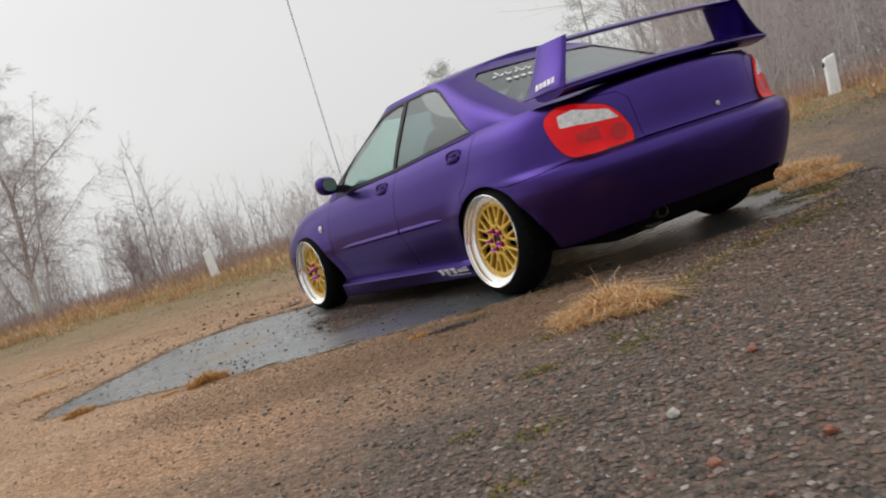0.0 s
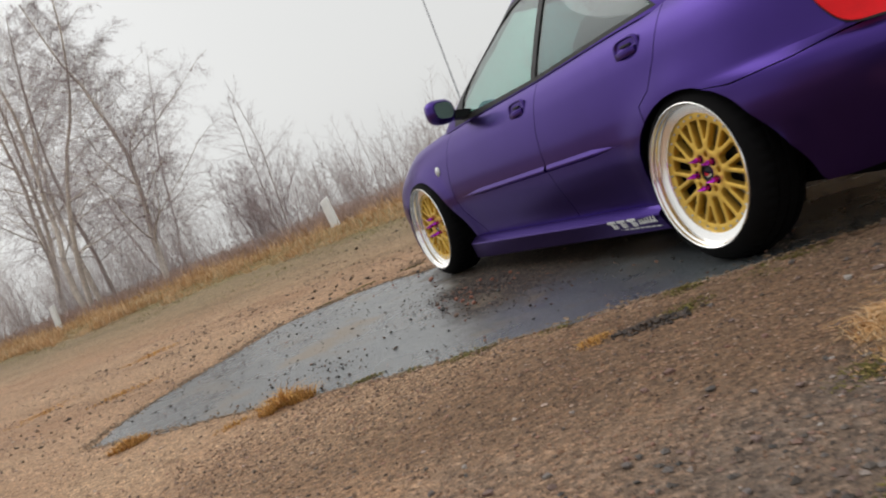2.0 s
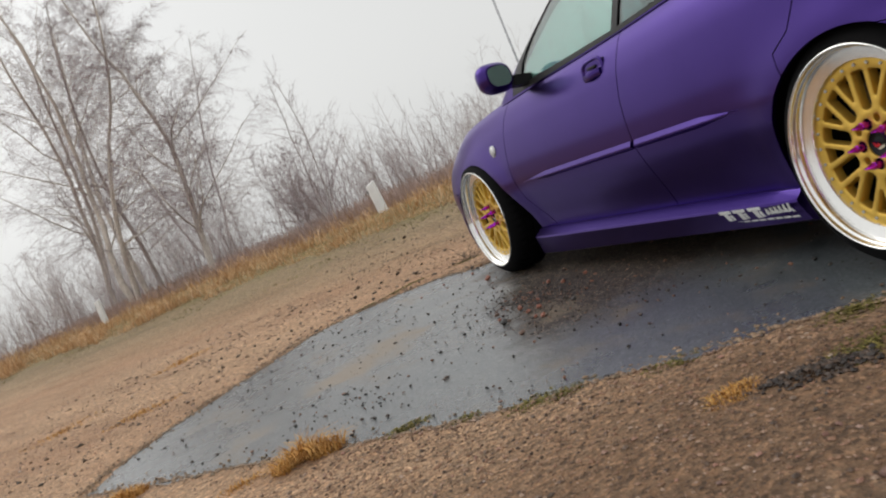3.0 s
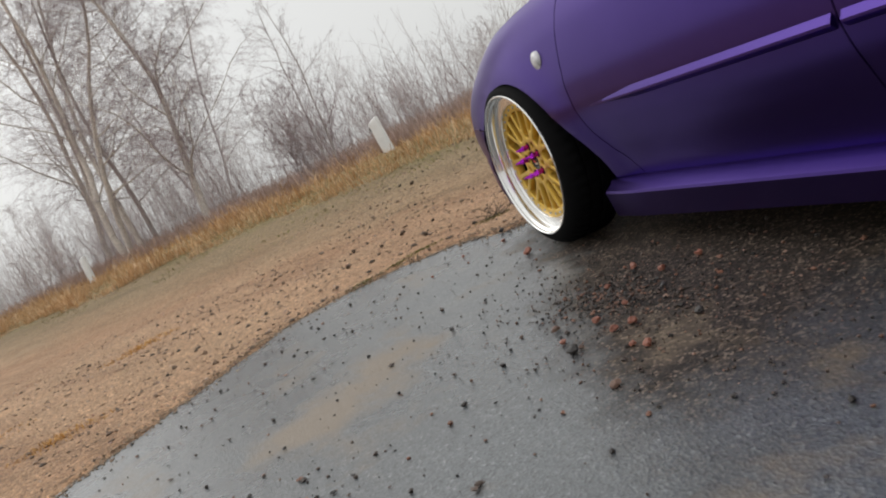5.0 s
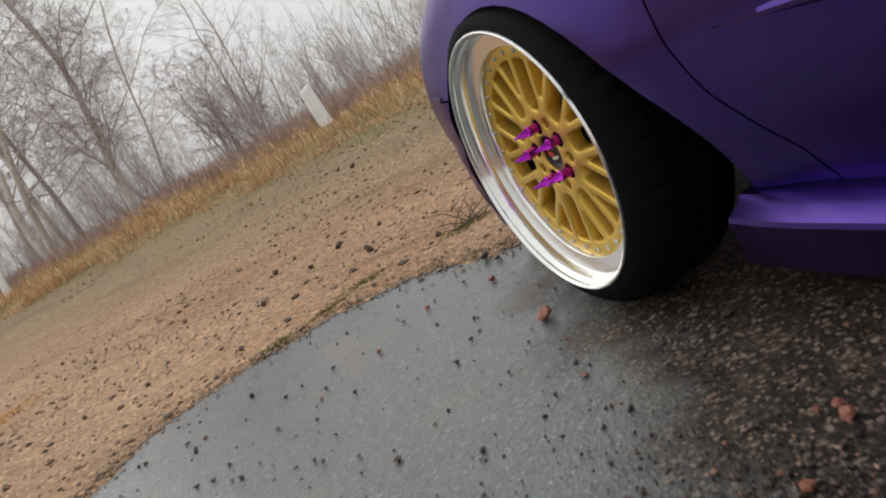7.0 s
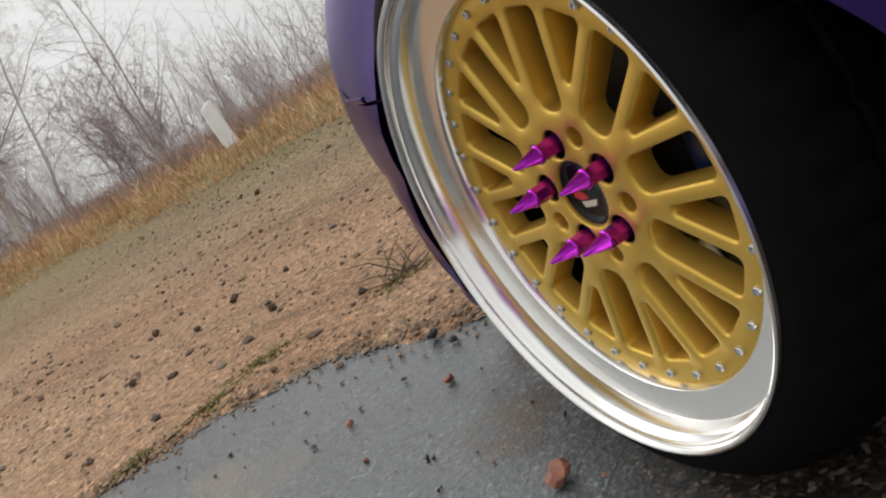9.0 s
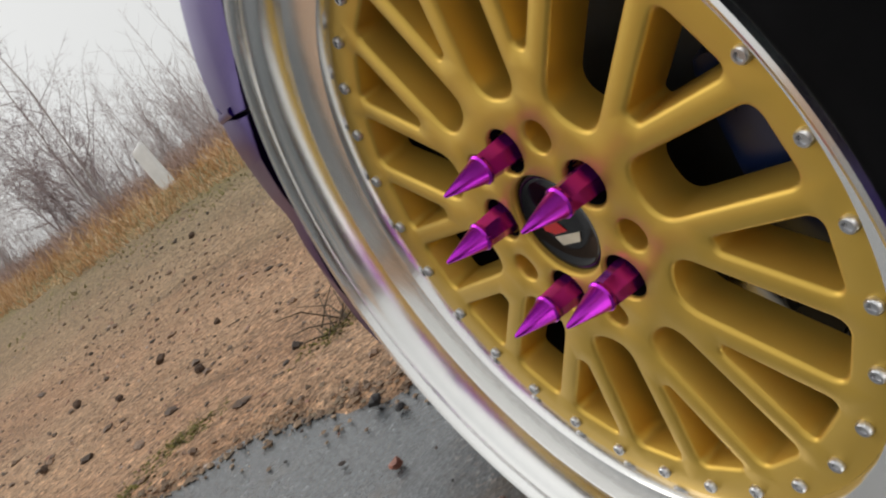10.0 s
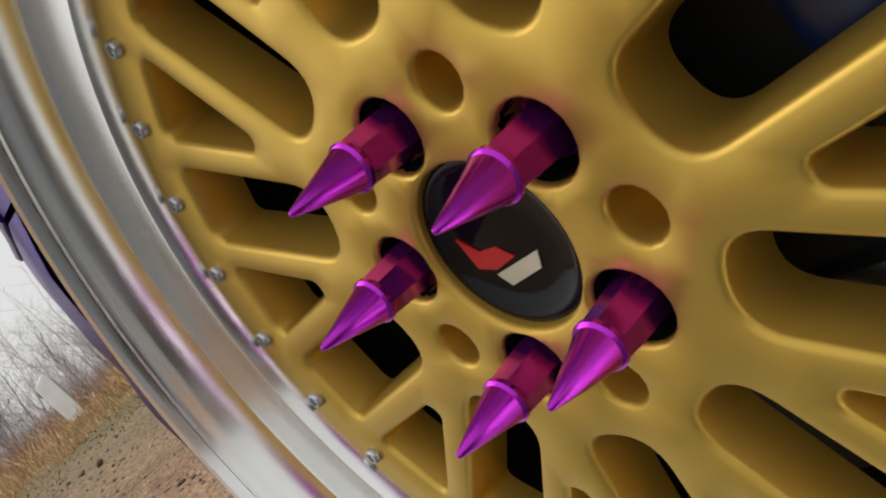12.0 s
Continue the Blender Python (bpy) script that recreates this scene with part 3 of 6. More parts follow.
def build_wheel(m, turn=0.0):
    """A wheel that faces its local +x, at the pose m; turn: degrees by which it is rolled."""
    wheel = part("wheel", wheel_centre(), GOLD, car, "gold mesh-spoke wheel with deep polished lip", 50)
    wheel.matrix_basis = m @ pose(0, 0, 0, turn, 0, 0)
    part("tyre", tyre_mesh(), RUBBER, wheel, "black stretched low-profile tyre")
    part("lip", lip_mesh(), POLISHED, wheel, "polished stepped aluminium rim lip", 30)
    part("barrel", barrel_mesh(), BLACK, wheel)
    part("centre_cap", cap_mesh(), CAPBLACK, wheel, "gloss black centre cap with red and cream mark")
    spike = part("lug_spike", spike_mesh(), ANODISED, wheel, "purple anodised spiked wheel nut", 30)
    me = spike.data
    for k in range(5):
        a = radians(18.6 + 72 * k)
        ob = spike if k == 0 else new("lug_spike", me)
        ob.parent = wheel
        ob.matrix_basis = pose(0, 0.05 * math.cos(a), 0.05 * math.sin(a), 13 * k)
        tagged(ob, "purple anodised spiked wheel nut")
    # Dark cup added in each lug hole to deepen the recess's shade.
    bm = bmesh.new()
    revolve(bm, [(-0.0480, 0.0140), (-0.0500, 0.0134), (-0.0672, 0.0133), (-0.0673, 0.0001)], 24)
    seat = part("lug_seat", bm, DARK, wheel)
    for k in range(5):
        a = radians(18.6 + 72 * k)
        ob = seat if k == 0 else new("lug_seat", seat.data)
        ob.parent = wheel
        ob.matrix_basis = pose(0, 0.05 * math.cos(a), 0.05 * math.sin(a))
    bolt = part("rim_bolt", bolt_mesh(), STEEL, wheel)
    for k in range(30):
        a = radians(11.7 + 12 * k)
        ob = bolt if k == 0 else new("rim_bolt", bolt.data)
        ob.parent = wheel
        ob.matrix_basis = pose(0, 0.1882 * math.cos(a), 0.1882 * math.sin(a))
    part("cap_mark", mark_mesh([[(-0.0175, 0.0110), (-0.0190, -0.0020), (-0.0115, -0.0062), (0.0005, -0.0064), (-0.0040, 0.0003), (-0.0120, 0.0022)]]), REDMARK, wheel)
    part("cap_mark", mark_mesh([[(-0.0135, -0.0075), (-0.0110, -0.0138), (0.0065, -0.0148), (0.0110, -0.0093)]]), CREAM, wheel)
    return wheel


def wheel_pose(x, y, z, camber, side):
    """Wheel of the left (-1) or right (1) side; the rim's outer plane has its middle at (x, y, z)."""
    return pose(x, y, z, 0, 0, 180 if side < 0 else 0) @ pose(0, 0, 0, 0, -camber, 0)


ROLL = 7.45
FL = build_wheel(wheel_pose(-0.871, FRONT_AXLE, 0.304, 2.5, -1) @ pose(0, 0, 0, 0, 0, 0.8), ROLL)
RL = copy_thing(FL, wheel_pose(-0.877, 0.0, 0.308, 6.3, -1) @ pose(0, 0, 0, 21))
FR = copy_thing(FL, wheel_pose(0.871, FRONT_AXLE, 0.304, 2.5, 1))
RR = copy_thing(FL, wheel_pose(0.877, 0.0, 0.308, 6.3, 1))
for ob in (RL, FR, RR):
    ob.parent = car
for sx, y in ((-1, 0.0), (-1, FRONT_AXLE), (1, 0.0), (1, FRONT_AXLE)):
    bm = bmesh.new()
    revolve(bm, [(-0.105, 0.06), (-0.105, 0.148), (-0.125, 0.148), (-0.125, 0.06)], 48, close=True)
    d = part("brake_disc", bm, simple("dull_cast_iron", (0.035, 0.035, 0.037), 0.5, metal=0.6), car, "grey steel brake disc")
    d.matrix_basis = wheel_pose(sx * 0.871, y, 0.305, 4, sx)
    bm = bmesh.new()
    box(bm, -0.15, -0.088, 0.098, 0.160, -0.075, 0.060, 0.012)
    c = part("brake_caliper", bm, simple("blue_caliper", (0.006, 0.016, 0.065), 0.3), car)
    c.matrix_basis = wheel_pose(sx * 0.871, y, 0.305, 4, sx)
    bm = bmesh.new()
    box(bm, -0.108, -0.097, 0.045, 0.082, -0.094, -0.068, 0.004)
    part("caliper_bracket", bm, STEEL, c)

# ---- side skirts, mouldings, handles, mirrors ----
def extrude_profile(bm, sections):
    rows = [[bm.verts.new(p) for p in s] for s in sections]
    for a, b in zip(rows, rows[1:]):
        for i in range(len(a)):
            j = (i + 1) % len(a)
            bm.faces.new((a[i], a[j], b[j], b[i]))
    bm.faces.new(rows[0][::-1])
    bm.faces.new(rows[-1])


for sx in (-1, 1):
    s = "left" if sx < 0 else "right"
    bm = bmesh.new()
    secs = []
    for k in range(25):
        t = k / 24
        y = 0.355 + t * 1.785
        e = 0.012 * max(0, 1 - t * 12) + 0.012 * max(0, t * 16 - 15)
        low = 0.006 + 0.020 * t
        drop = 0.011 * max(0.0, y - 0.5)
        rake = 0.045 * max(0.0, t * 12 - 11)
        prof = [(0.73, 0.126 - low), (0.780, 0.119 - low), (0.806 - e, 0.128 - low), (0.829 - e, 0.172), (0.8335 - e, 0.184), (0.8315 - e, 0.191), (0.812 - e, 0.205), (0.797, 0.2135), (0.785, 0.2155), (0.73, 0.2165)]
        secs.append([(sx * x, y + rake * (0.17 - z) / 0.09, z - drop) for x, z in prof])
    extrude_profile(bm, secs)
    part("side_skirt", bm, PAINT, car, "purple side skirt", 25)
    for y0, y1, door in ((1.000, 1.955, "front_door_"), (0.41, 0.975, "rear_door_")):
        bm = bmesh.new()
        secs = []
        for k in range(13):
            t = k / 12
            y = y0 + (y1 - y0) * t
            z = 0.468 - 0.038 * (y - 0.41) / 1.545
            taper = 1.0
            if door == "front_door_":
                taper = min(1, (1 - t) * 4 + 0.03)
            else:
                taper = min(1, t * 3 + 0.03)
            h = 0.017 * taper
            x = side_x(y, z)
            o = 0.0105 * taper
            secs.append([(sx * (x - 0.01), y, z + h + 0.004), (sx * (x + 0.002), y, z + h), (sx * (x + o), y, z + 0.002), (sx * (x + o), y, z - 0.003), (sx * (x - 0.002), y, z - h * 0.8), (sx * (x - 0.01), y, z - h)])
        extrude_profile(bm, secs)
        part("side_moulding", bm, PAINT, panel[door + s], "", 20)
    for y, z, door in ((0.225, 0.777, "rear_door_"), (1.130, 0.733, "front_door_")):
        x = side_x(y, z)
        bm = bmesh.new()
        ring = []
        # bowl and bar of a pull handle
        for k in range(24):
            a = 2 * math.pi * k / 24
            ring.append((0.080 * math.copysign(abs(math.cos(a)) ** 0.6, math.cos(a)), 0.043 * math.copysign(abs(math.sin(a)) ** 0.6, math.sin(a))))
        rows = []
        for f, o in ((1.0, -0.002), (0.96, 0.003), (0.86, 0.0045), (0.78, 0.002), (0.72, -0.002)):
            rows.append([bm.verts.new((sx * (x + o - 0.10 * (q * f)), y + p * f, z + q * f - 0.05 * p * f)) for p, q in ring])
        for a, b in zip(rows, rows[1:]):
            for i in range(24):
                bm.faces.new((a[i], a[(i + 1) % 24], b[(i + 1) % 24], b[i]))
        bm.faces.new(rows[-1])
        h = part("door_handle", bm, PAINT, panel[door + s])
        bm = bmesh.new()
        secs = []
        for k in range(9):
            t = k / 8
            yy = y - 0.062 + 0.124 * t
            o = 0.010 + 0.014 * math.sin(math.pi * t)
            zz = z - 0.012 - 0.05 * (yy - y)
            secs.append([(sx * (x + o - 0.008), yy, zz + 0.012), (sx * (x + o), yy, zz + 0.010), (sx * (x + o + 0.003), yy, zz), (sx * (x + o), yy, zz - 0.012), (sx * (x + o - 0.008), yy, zz - 0.013)])
        extrude_profile(bm, secs)
        part("handle_bar", bm, PAINT, h)
        # Black block in place of the hollow behind the bar, its shade as colour.
        bm = bmesh.new()
        box(bm, min(sx * (x - 0.01), sx * (x + 0.0035)), max(sx * (x - 0.01), sx * (x + 0.0035)), y - 0.030, y + 0.030, z + 0.008, z + 0.017, 0.002)
        part("handle_recess", bm, BLACK, h)
    # mirror
    bm = bmesh.new()
    secs = []
    for k in range(9):
        t = k / 8
        g = math.sin(math.pi * (0.18 + 0.80 * t)) ** 0.5
        yy = 1.69 + 0.14 * t
        r = [(0.076 * g * math.copysign(abs(math.cos(a)) ** 0.7, math.cos(a)), 0.064 * g * math.copysign(abs(math.sin(a)) ** 0.7, math.sin(a))) for a in np.linspace(0, 2 * math.pi, 21)[:-1]]
        secs.append([(sx * (0.880 + p), yy - 0.12 * p, 0.872 + q + 0.12 * p) for p, q in r])
    extrude_profile(bm, secs)
    mirror = part("wing_mirror", bm, PAINT, panel["front_door_" + s], "purple wing mirror")
    bm = bmesh.new()
    g = 0.86
    r = [(0.076 * g * 0.76 * math.copysign(abs(math.cos(a)) ** 0.7, math.cos(a)), 0.064 * g * 0.76 * math.copysign(abs(math.sin(a)) ** 0.7, math.sin(a))) for a in np.linspace(0, 2 * math.pi, 21)[:-1]]
    secs = [[(sx * (0.880 + p), yy - 0.12 * p, 0.872 + q + 0.12 * p) for p, q in r] for yy in (1.689, 1.686)]
    extrude_profile(bm, secs)
    part("mirror_glass", bm, simple("mirror_silver", (0.55, 0.68, 0.66), 0.03, metal=1.0, vary=0.02), mirror)
    bm = bmesh.new()
    secs = [[(sx * x, yy + dy, zz + dz) for dy, dz in ((-0.03, -0.02), (0.04, -0.02), (0.04, 0.03), (-0.03, 0.025))] for x, yy, zz in ((0.73, 1.75, 0.815), (0.77, 1.75, 0.822), (0.83, 1.74, 0.835))]
    extrude_profile(bm, secs)
    part("mirror_foot", bm, BLACK, mirror)
    # side repeater
    bm = bmesh.new()
    revolve(bm, [(-0.006, 0.0275), (0.003, 0.0270), (0.0055, 0.0255), (0.0058, 0.0232), (0.0085, 0.0215), (0.0120, 0.0120), (0.0130, 0.0001)], 24)
    rep = part("side_repeater", bm, CLEAR, panel["front_wing_" + s], "clear round side repeater")
    rep.matrix_basis = pose(sx * side_x(2.175, 0.597), 2.175, 0.597, 0, 0, 180 if sx < 0 else 0) @ pose(0, 0, 0, 0, -4, 0)

# lip along the front bumper's upper edge by the wheel arch
for sx in (-1, 1):
    bm = bmesh.new()
    secs = []
    for k in range(9):
        y = 2.80 + 0.018 * k
        x = side_x(y, 0.455)
        secs.append([(sx * (x - 0.012), y, 0.450), (sx * (x + 0.002), y, 0.4515), (sx * (x + 0.0032), y, 0.4550), (sx * (x + 0.002), y, 0.4585), (sx * (x - 0.012), y, 0.460)])
    extrude_profile(bm, secs)
    part("bumper_lip", bm, PAINT, panel["front_bumper"])

# ---- rear wing ----
bm = bmesh.new()
def blade(cx, cz, chord, thick, x, tilt=0.0):
    out = []
    for k in range(14):
        a = 2 * math.pi * k / 14
        p, q = chord / 2 * math.cos(a), thick / 2 * math.sin(a) * (0.55 + 0.45 * math.cos(a / 2) ** 2)
        out.append((x, cx + p * math.cos(tilt) - q * math.sin(tilt), cz + p * math.sin(tilt) + q * math.cos(tilt)))
    return out
extrude_profile(bm, [blade(-0.605, 1.142 + 0.010 * (1 - (x / 0.58) ** 2), 0.155, 0.034, x, 0.12) for x in np.linspace(-0.585, 0.585, 17)])
wing = part("rear_wing", bm, PAINT, car, "purple rear wing with two end posts")
bm = bmesh.new()
extrude_profile(bm, [blade(-0.60 - 0.06 * (1 - (x / 0.72) ** 2), 0.918 + 0.016 * (1 - (x / 0.72) ** 2), 0.22, 0.085, x, 0.05) for x in np.linspace(-0.715, 0.715, 21)])
part("wing_base", bm, PAINT, wing)
for sx in (-1, 1):
    bm = bmesh.new()
    secs = []
    for k in range(11):
        t = k / 10
        z = 0.925 + 0.232 * t
        yc, half = -0.545 - 0.022 * t, 0.162 - 0.045 * t ** 0.6
        xo = sx * (0.700 - 0.115 * t ** 0.8)
        th = 0.034 + 0.05 * (1 - t) ** 4
        secs.append([(xo + sx * th / 2 * math.sin(a), yc + half * math.cos(a), z) for a in np.linspace(0, 2 * math.pi, 19)[:-1]])
    extrude_profile(bm, secs)
    part("wing_post", bm, PAINT, wing)

# ---- tail lamps ----
def lamp_piece(poly, sx, out, inner=0.012, grid=(16, 10)):
    """A bent lens over the rear corner: poly in (s, z), where s runs round the corner from the side to the tail's middle."""
    bm = bmesh.new()
    from mathutils.geometry import delaunay_2d_cdt

    pts = [Vector(p) for p in poly]
    s0, s1 = min(p.x for p in pts), max(p.x for p in pts)
    z0, z1 = min(p.y for p in pts), max(p.y for p in pts)
    edge = [(i, (i + 1) % len(pts)) for i in range(len(pts))]
    extra = [Vector((s0 + (s1 - s0) * i / grid[0], z0 + (z1 - z0) * j / grid[1])) for i in range(1, grid[0]) for j in range(1, grid[1])]
    extra = [p for p in extra if inside(p, poly)]
    res = delaunay_2d_cdt(pts + extra, edge, [], 1, 1e-6)

    def place(p, o):
        u = 0.2 * (1 - p.x)
        c = corner(u, p.y)
        n = (corner(u + 0.004, p.y) - corner(u - 0.004, p.y)).normalized()
        q = c + Vector((-n.y, n.x, 0)).normalized() * o
        return q

    top = [bm.verts.new(place(p, out)) for p in res[0]]
    for f in res[2]:
        bm.faces.new([top[i] for i in f])
    rim = [e for e in bm.edges if e.is_boundary]
    ext = bmesh.ops.extrude_edge_only(bm, edges=rim)["geom"]
    back = [g for g in ext if isinstance(g, bmesh.types.BMVert)]
    for v in back:
        v.co += Vector((0.45, 0.85, 0)).normalized() * (inner + out)
    if sx > 0:
        for v in bm.verts:
            v.co.x = -v.co.x
    return bm


def corner(u, z):
    """The shell at a place round the rear corner, at a true height."""
    lo, hi = 0.0, 1.0
    for _ in range(22):
        m = (lo + hi) / 2
        if shell_point(max(u, 0.0), m).z < z:
            lo = m
        else:
            hi = m
    return shell_point(max(u, 0.0), lo)


LAMP = rounded_poly([(0.385, 0.850), (0.318, 0.806), (0.362, 0.690), (0.425, 0.602), (0.555, 0.594), (0.742, 0.602), (0.746, 0.655), (0.708, 0.738), (0.648, 0.795), (0.500, 0.840)], [0.045, 0.04, 0.05, 0.045, 0.03, 0.02, 0.03, 0.03, 0.03, 0.05], 6)
LAMP_CLEAR = rounded_poly([(0.400, 0.806), (0.408, 0.748), (0.568, 0.732), (0.698, 0.722), (0.654, 0.772), (0.480, 0.816)], 0.010, 4)
LAMP_DARK = rounded_poly([(0.482, 0.702), (0.492, 0.655), (0.602, 0.645), (0.590, 0.715)], 0.008, 4)
LAMP_ROUND = [(0.684 + 0.037 * math.cos(a), 0.660 + 0.040 * math.sin(a)) for a in np.linspace(0, 2 * math.pi, 17)[:-1]]
for sx in (-1, 1):
    gasket = ccw(LAMP)
    gasket = [(x + 0.035 * (x - 0.53), z + 0.055 * (z - 0.722)) for x, z in gasket]
    lamp = part("tail_lamp", lamp_piece(LAMP, sx, 0.010, 0.03), REDLENS, car, "red tail lamp with clear upper lens")
    part("gasket", lamp_piece(gasket, sx, 0.003, 0.02), BLACK, lamp, "black rubber lamp seal")
    part("clear_lens", lamp_piece(LAMP_CLEAR, sx, 0.0125, 0.004, (8, 5)), CLEAR, lamp, "clear reversing lens")
    part("dark_lens", lamp_piece(LAMP_DARK, sx, 0.0118, 0.004, (5, 5)), DARKRED, lamp)
    part("round_lens", lamp_piece(LAMP_ROUND, sx, 0.0120, 0.004, (5, 5)), DARKRED, lamp)

# ---- aerial, boot lock, exhaust, interior ----
bm = bmesh.new()
revolve(bm, [(0.0, 0.009), (0.05, 0.008), (0.06, 0.0055), (0.75, 0.005), (0.76, 0.0042), (1.50, 0.0038), (1.505, 0.006), (1.52, 0.006), (1.521, 0.0001)], 10, close=True)
a = part("aerial", bm, STEEL, car, "long thin telescopic radio aerial")
a.matrix_basis = pose(-0.62, 2.03, 0.80, 0, -90, 0) @ pose(0, 0, 0, 0, 0, -1.0)
bm = bmesh.new()
revolve(bm, [(0.0, 0.014), (0.004, 0.013), (0.005, 0.0001)], 16)
k = part("boot_lock", bm, STEEL, panel["boot_lid"])
k.matrix_basis = pose(0.10, -0.815, 0.645, 0, 0, -90)
bm = bmesh.new()
revolve(bm, [(-0.36, 0.0001), (-0.36, 0.09), (-0.34, 0.1), (0.0, 0.1), (0.02, 0.09), (0.02, 0.03), (0.09, 0.03), (0.093, 0.034), (0.09, 0.038), (0.05, 0.038)], 24)
e = part("exhaust", bm, simple("dark_steel", (0.06, 0.058, 0.055), 0.5, metal=0.8), car, "steel exhaust silencer")
e.matrix_basis = pose(-0.38, -0.66, 0.235, 0, 0, -90) @ Matrix.Diagonal((1, 1, 0.75, 1))
bm = bmesh.new()
box(bm, -0.70, 0.70, -0.45, 2.25, 0.55, 0.60)
box(bm, -0.66, 0.66, 1.72, 2.2, 0.60, 0.83, 0.04)
box(bm, -0.70, 0.70, -0.45, 0.0, 0.60, 0.88, 0.03)
part("interior", bm, DARK, car, "black interior with dashboard")
for x in (-0.36, 0.36):
    bm = bmesh.new()
    secs = []
    for z, half, d, y in ((0.60, 0.20, 0.07, 0.98), (0.75, 0.22, 0.07, 0.93), (0.90, 0.21, 0.06, 0.88), (0.98, 0.15, 0.05, 0.85), (1.0, 0.10, 0.035, 0.84), (1.03, 0.13, 0.045, 0.83), (1.13, 0.12, 0.045, 0.80), (1.16, 0.09, 0.03, 0.79)):
        secs.append([(x + half * math.copysign(abs(math.cos(a)) ** 0.6, math.cos(a)), y + d * math.copysign(abs(math.sin(a)) ** 0.6, math.sin(a)), z) for a in np.linspace(0, 2 * math.pi, 17)[:-1]])
    extrude_profile(bm, secs)
    part("seat", bm, SEAT, car, "grey fabric front seat with headrest")
bm = bmesh.new()
for x0, x1 in ((-0.62, -0.02), (0.02, 0.62)):
    box(bm, x0, x1, 0.02, 0.16, 0.6, 0.98, 0.05)
part("rear_bench", bm, SEAT, car, "grey fabric rear bench")

# ---- ground ----
VX, VY = 0.823, 0.569


def ground_z(x, y):
    c = VX * x + VY * y
    t = min(max((c - 2.3) / 3.85, 0), 1)
    z = 0.31 * t * t * (3 - 2 * t)
    d = max(0.0, c - 6.25)
    z -= 0.045 * d * d / (d + 1.6)
    return z


ASPHALT = [(-2.99, 2.20), (-2.58, 1.63), (-2.11, 0.98), (-1.82, 0.60), (-1.53, 0.35), (-1.27, 0.15), (-0.94, -0.15), (-0.45, -0.50), (0.33, -0.86), (1.0, -0.75), (1.6, -0.2), (1.7, 0.7), (1.4, 1.9), (0.7, 2.8), (-0.05, 3.12), (-0.69, 3.30), (-0.87, 3.62), (-1.12, 3.78), (-1.49, 3.81), (-1.74, 3.75), (-2.05, 3.42), (-2.60, 2.86), (-2.88, 2.48)]


def dense(poly, step):
    out = []
    for (ax, ay), (bx, by) in zip(poly, poly[1:] + poly[:1]):
        n = max(1, int(math.hypot(bx - ax, by - ay) / step))
        out += [(ax + (bx - ax) * k / n, ay + (by - ay) * k / n) for k in range(n)]
    return out


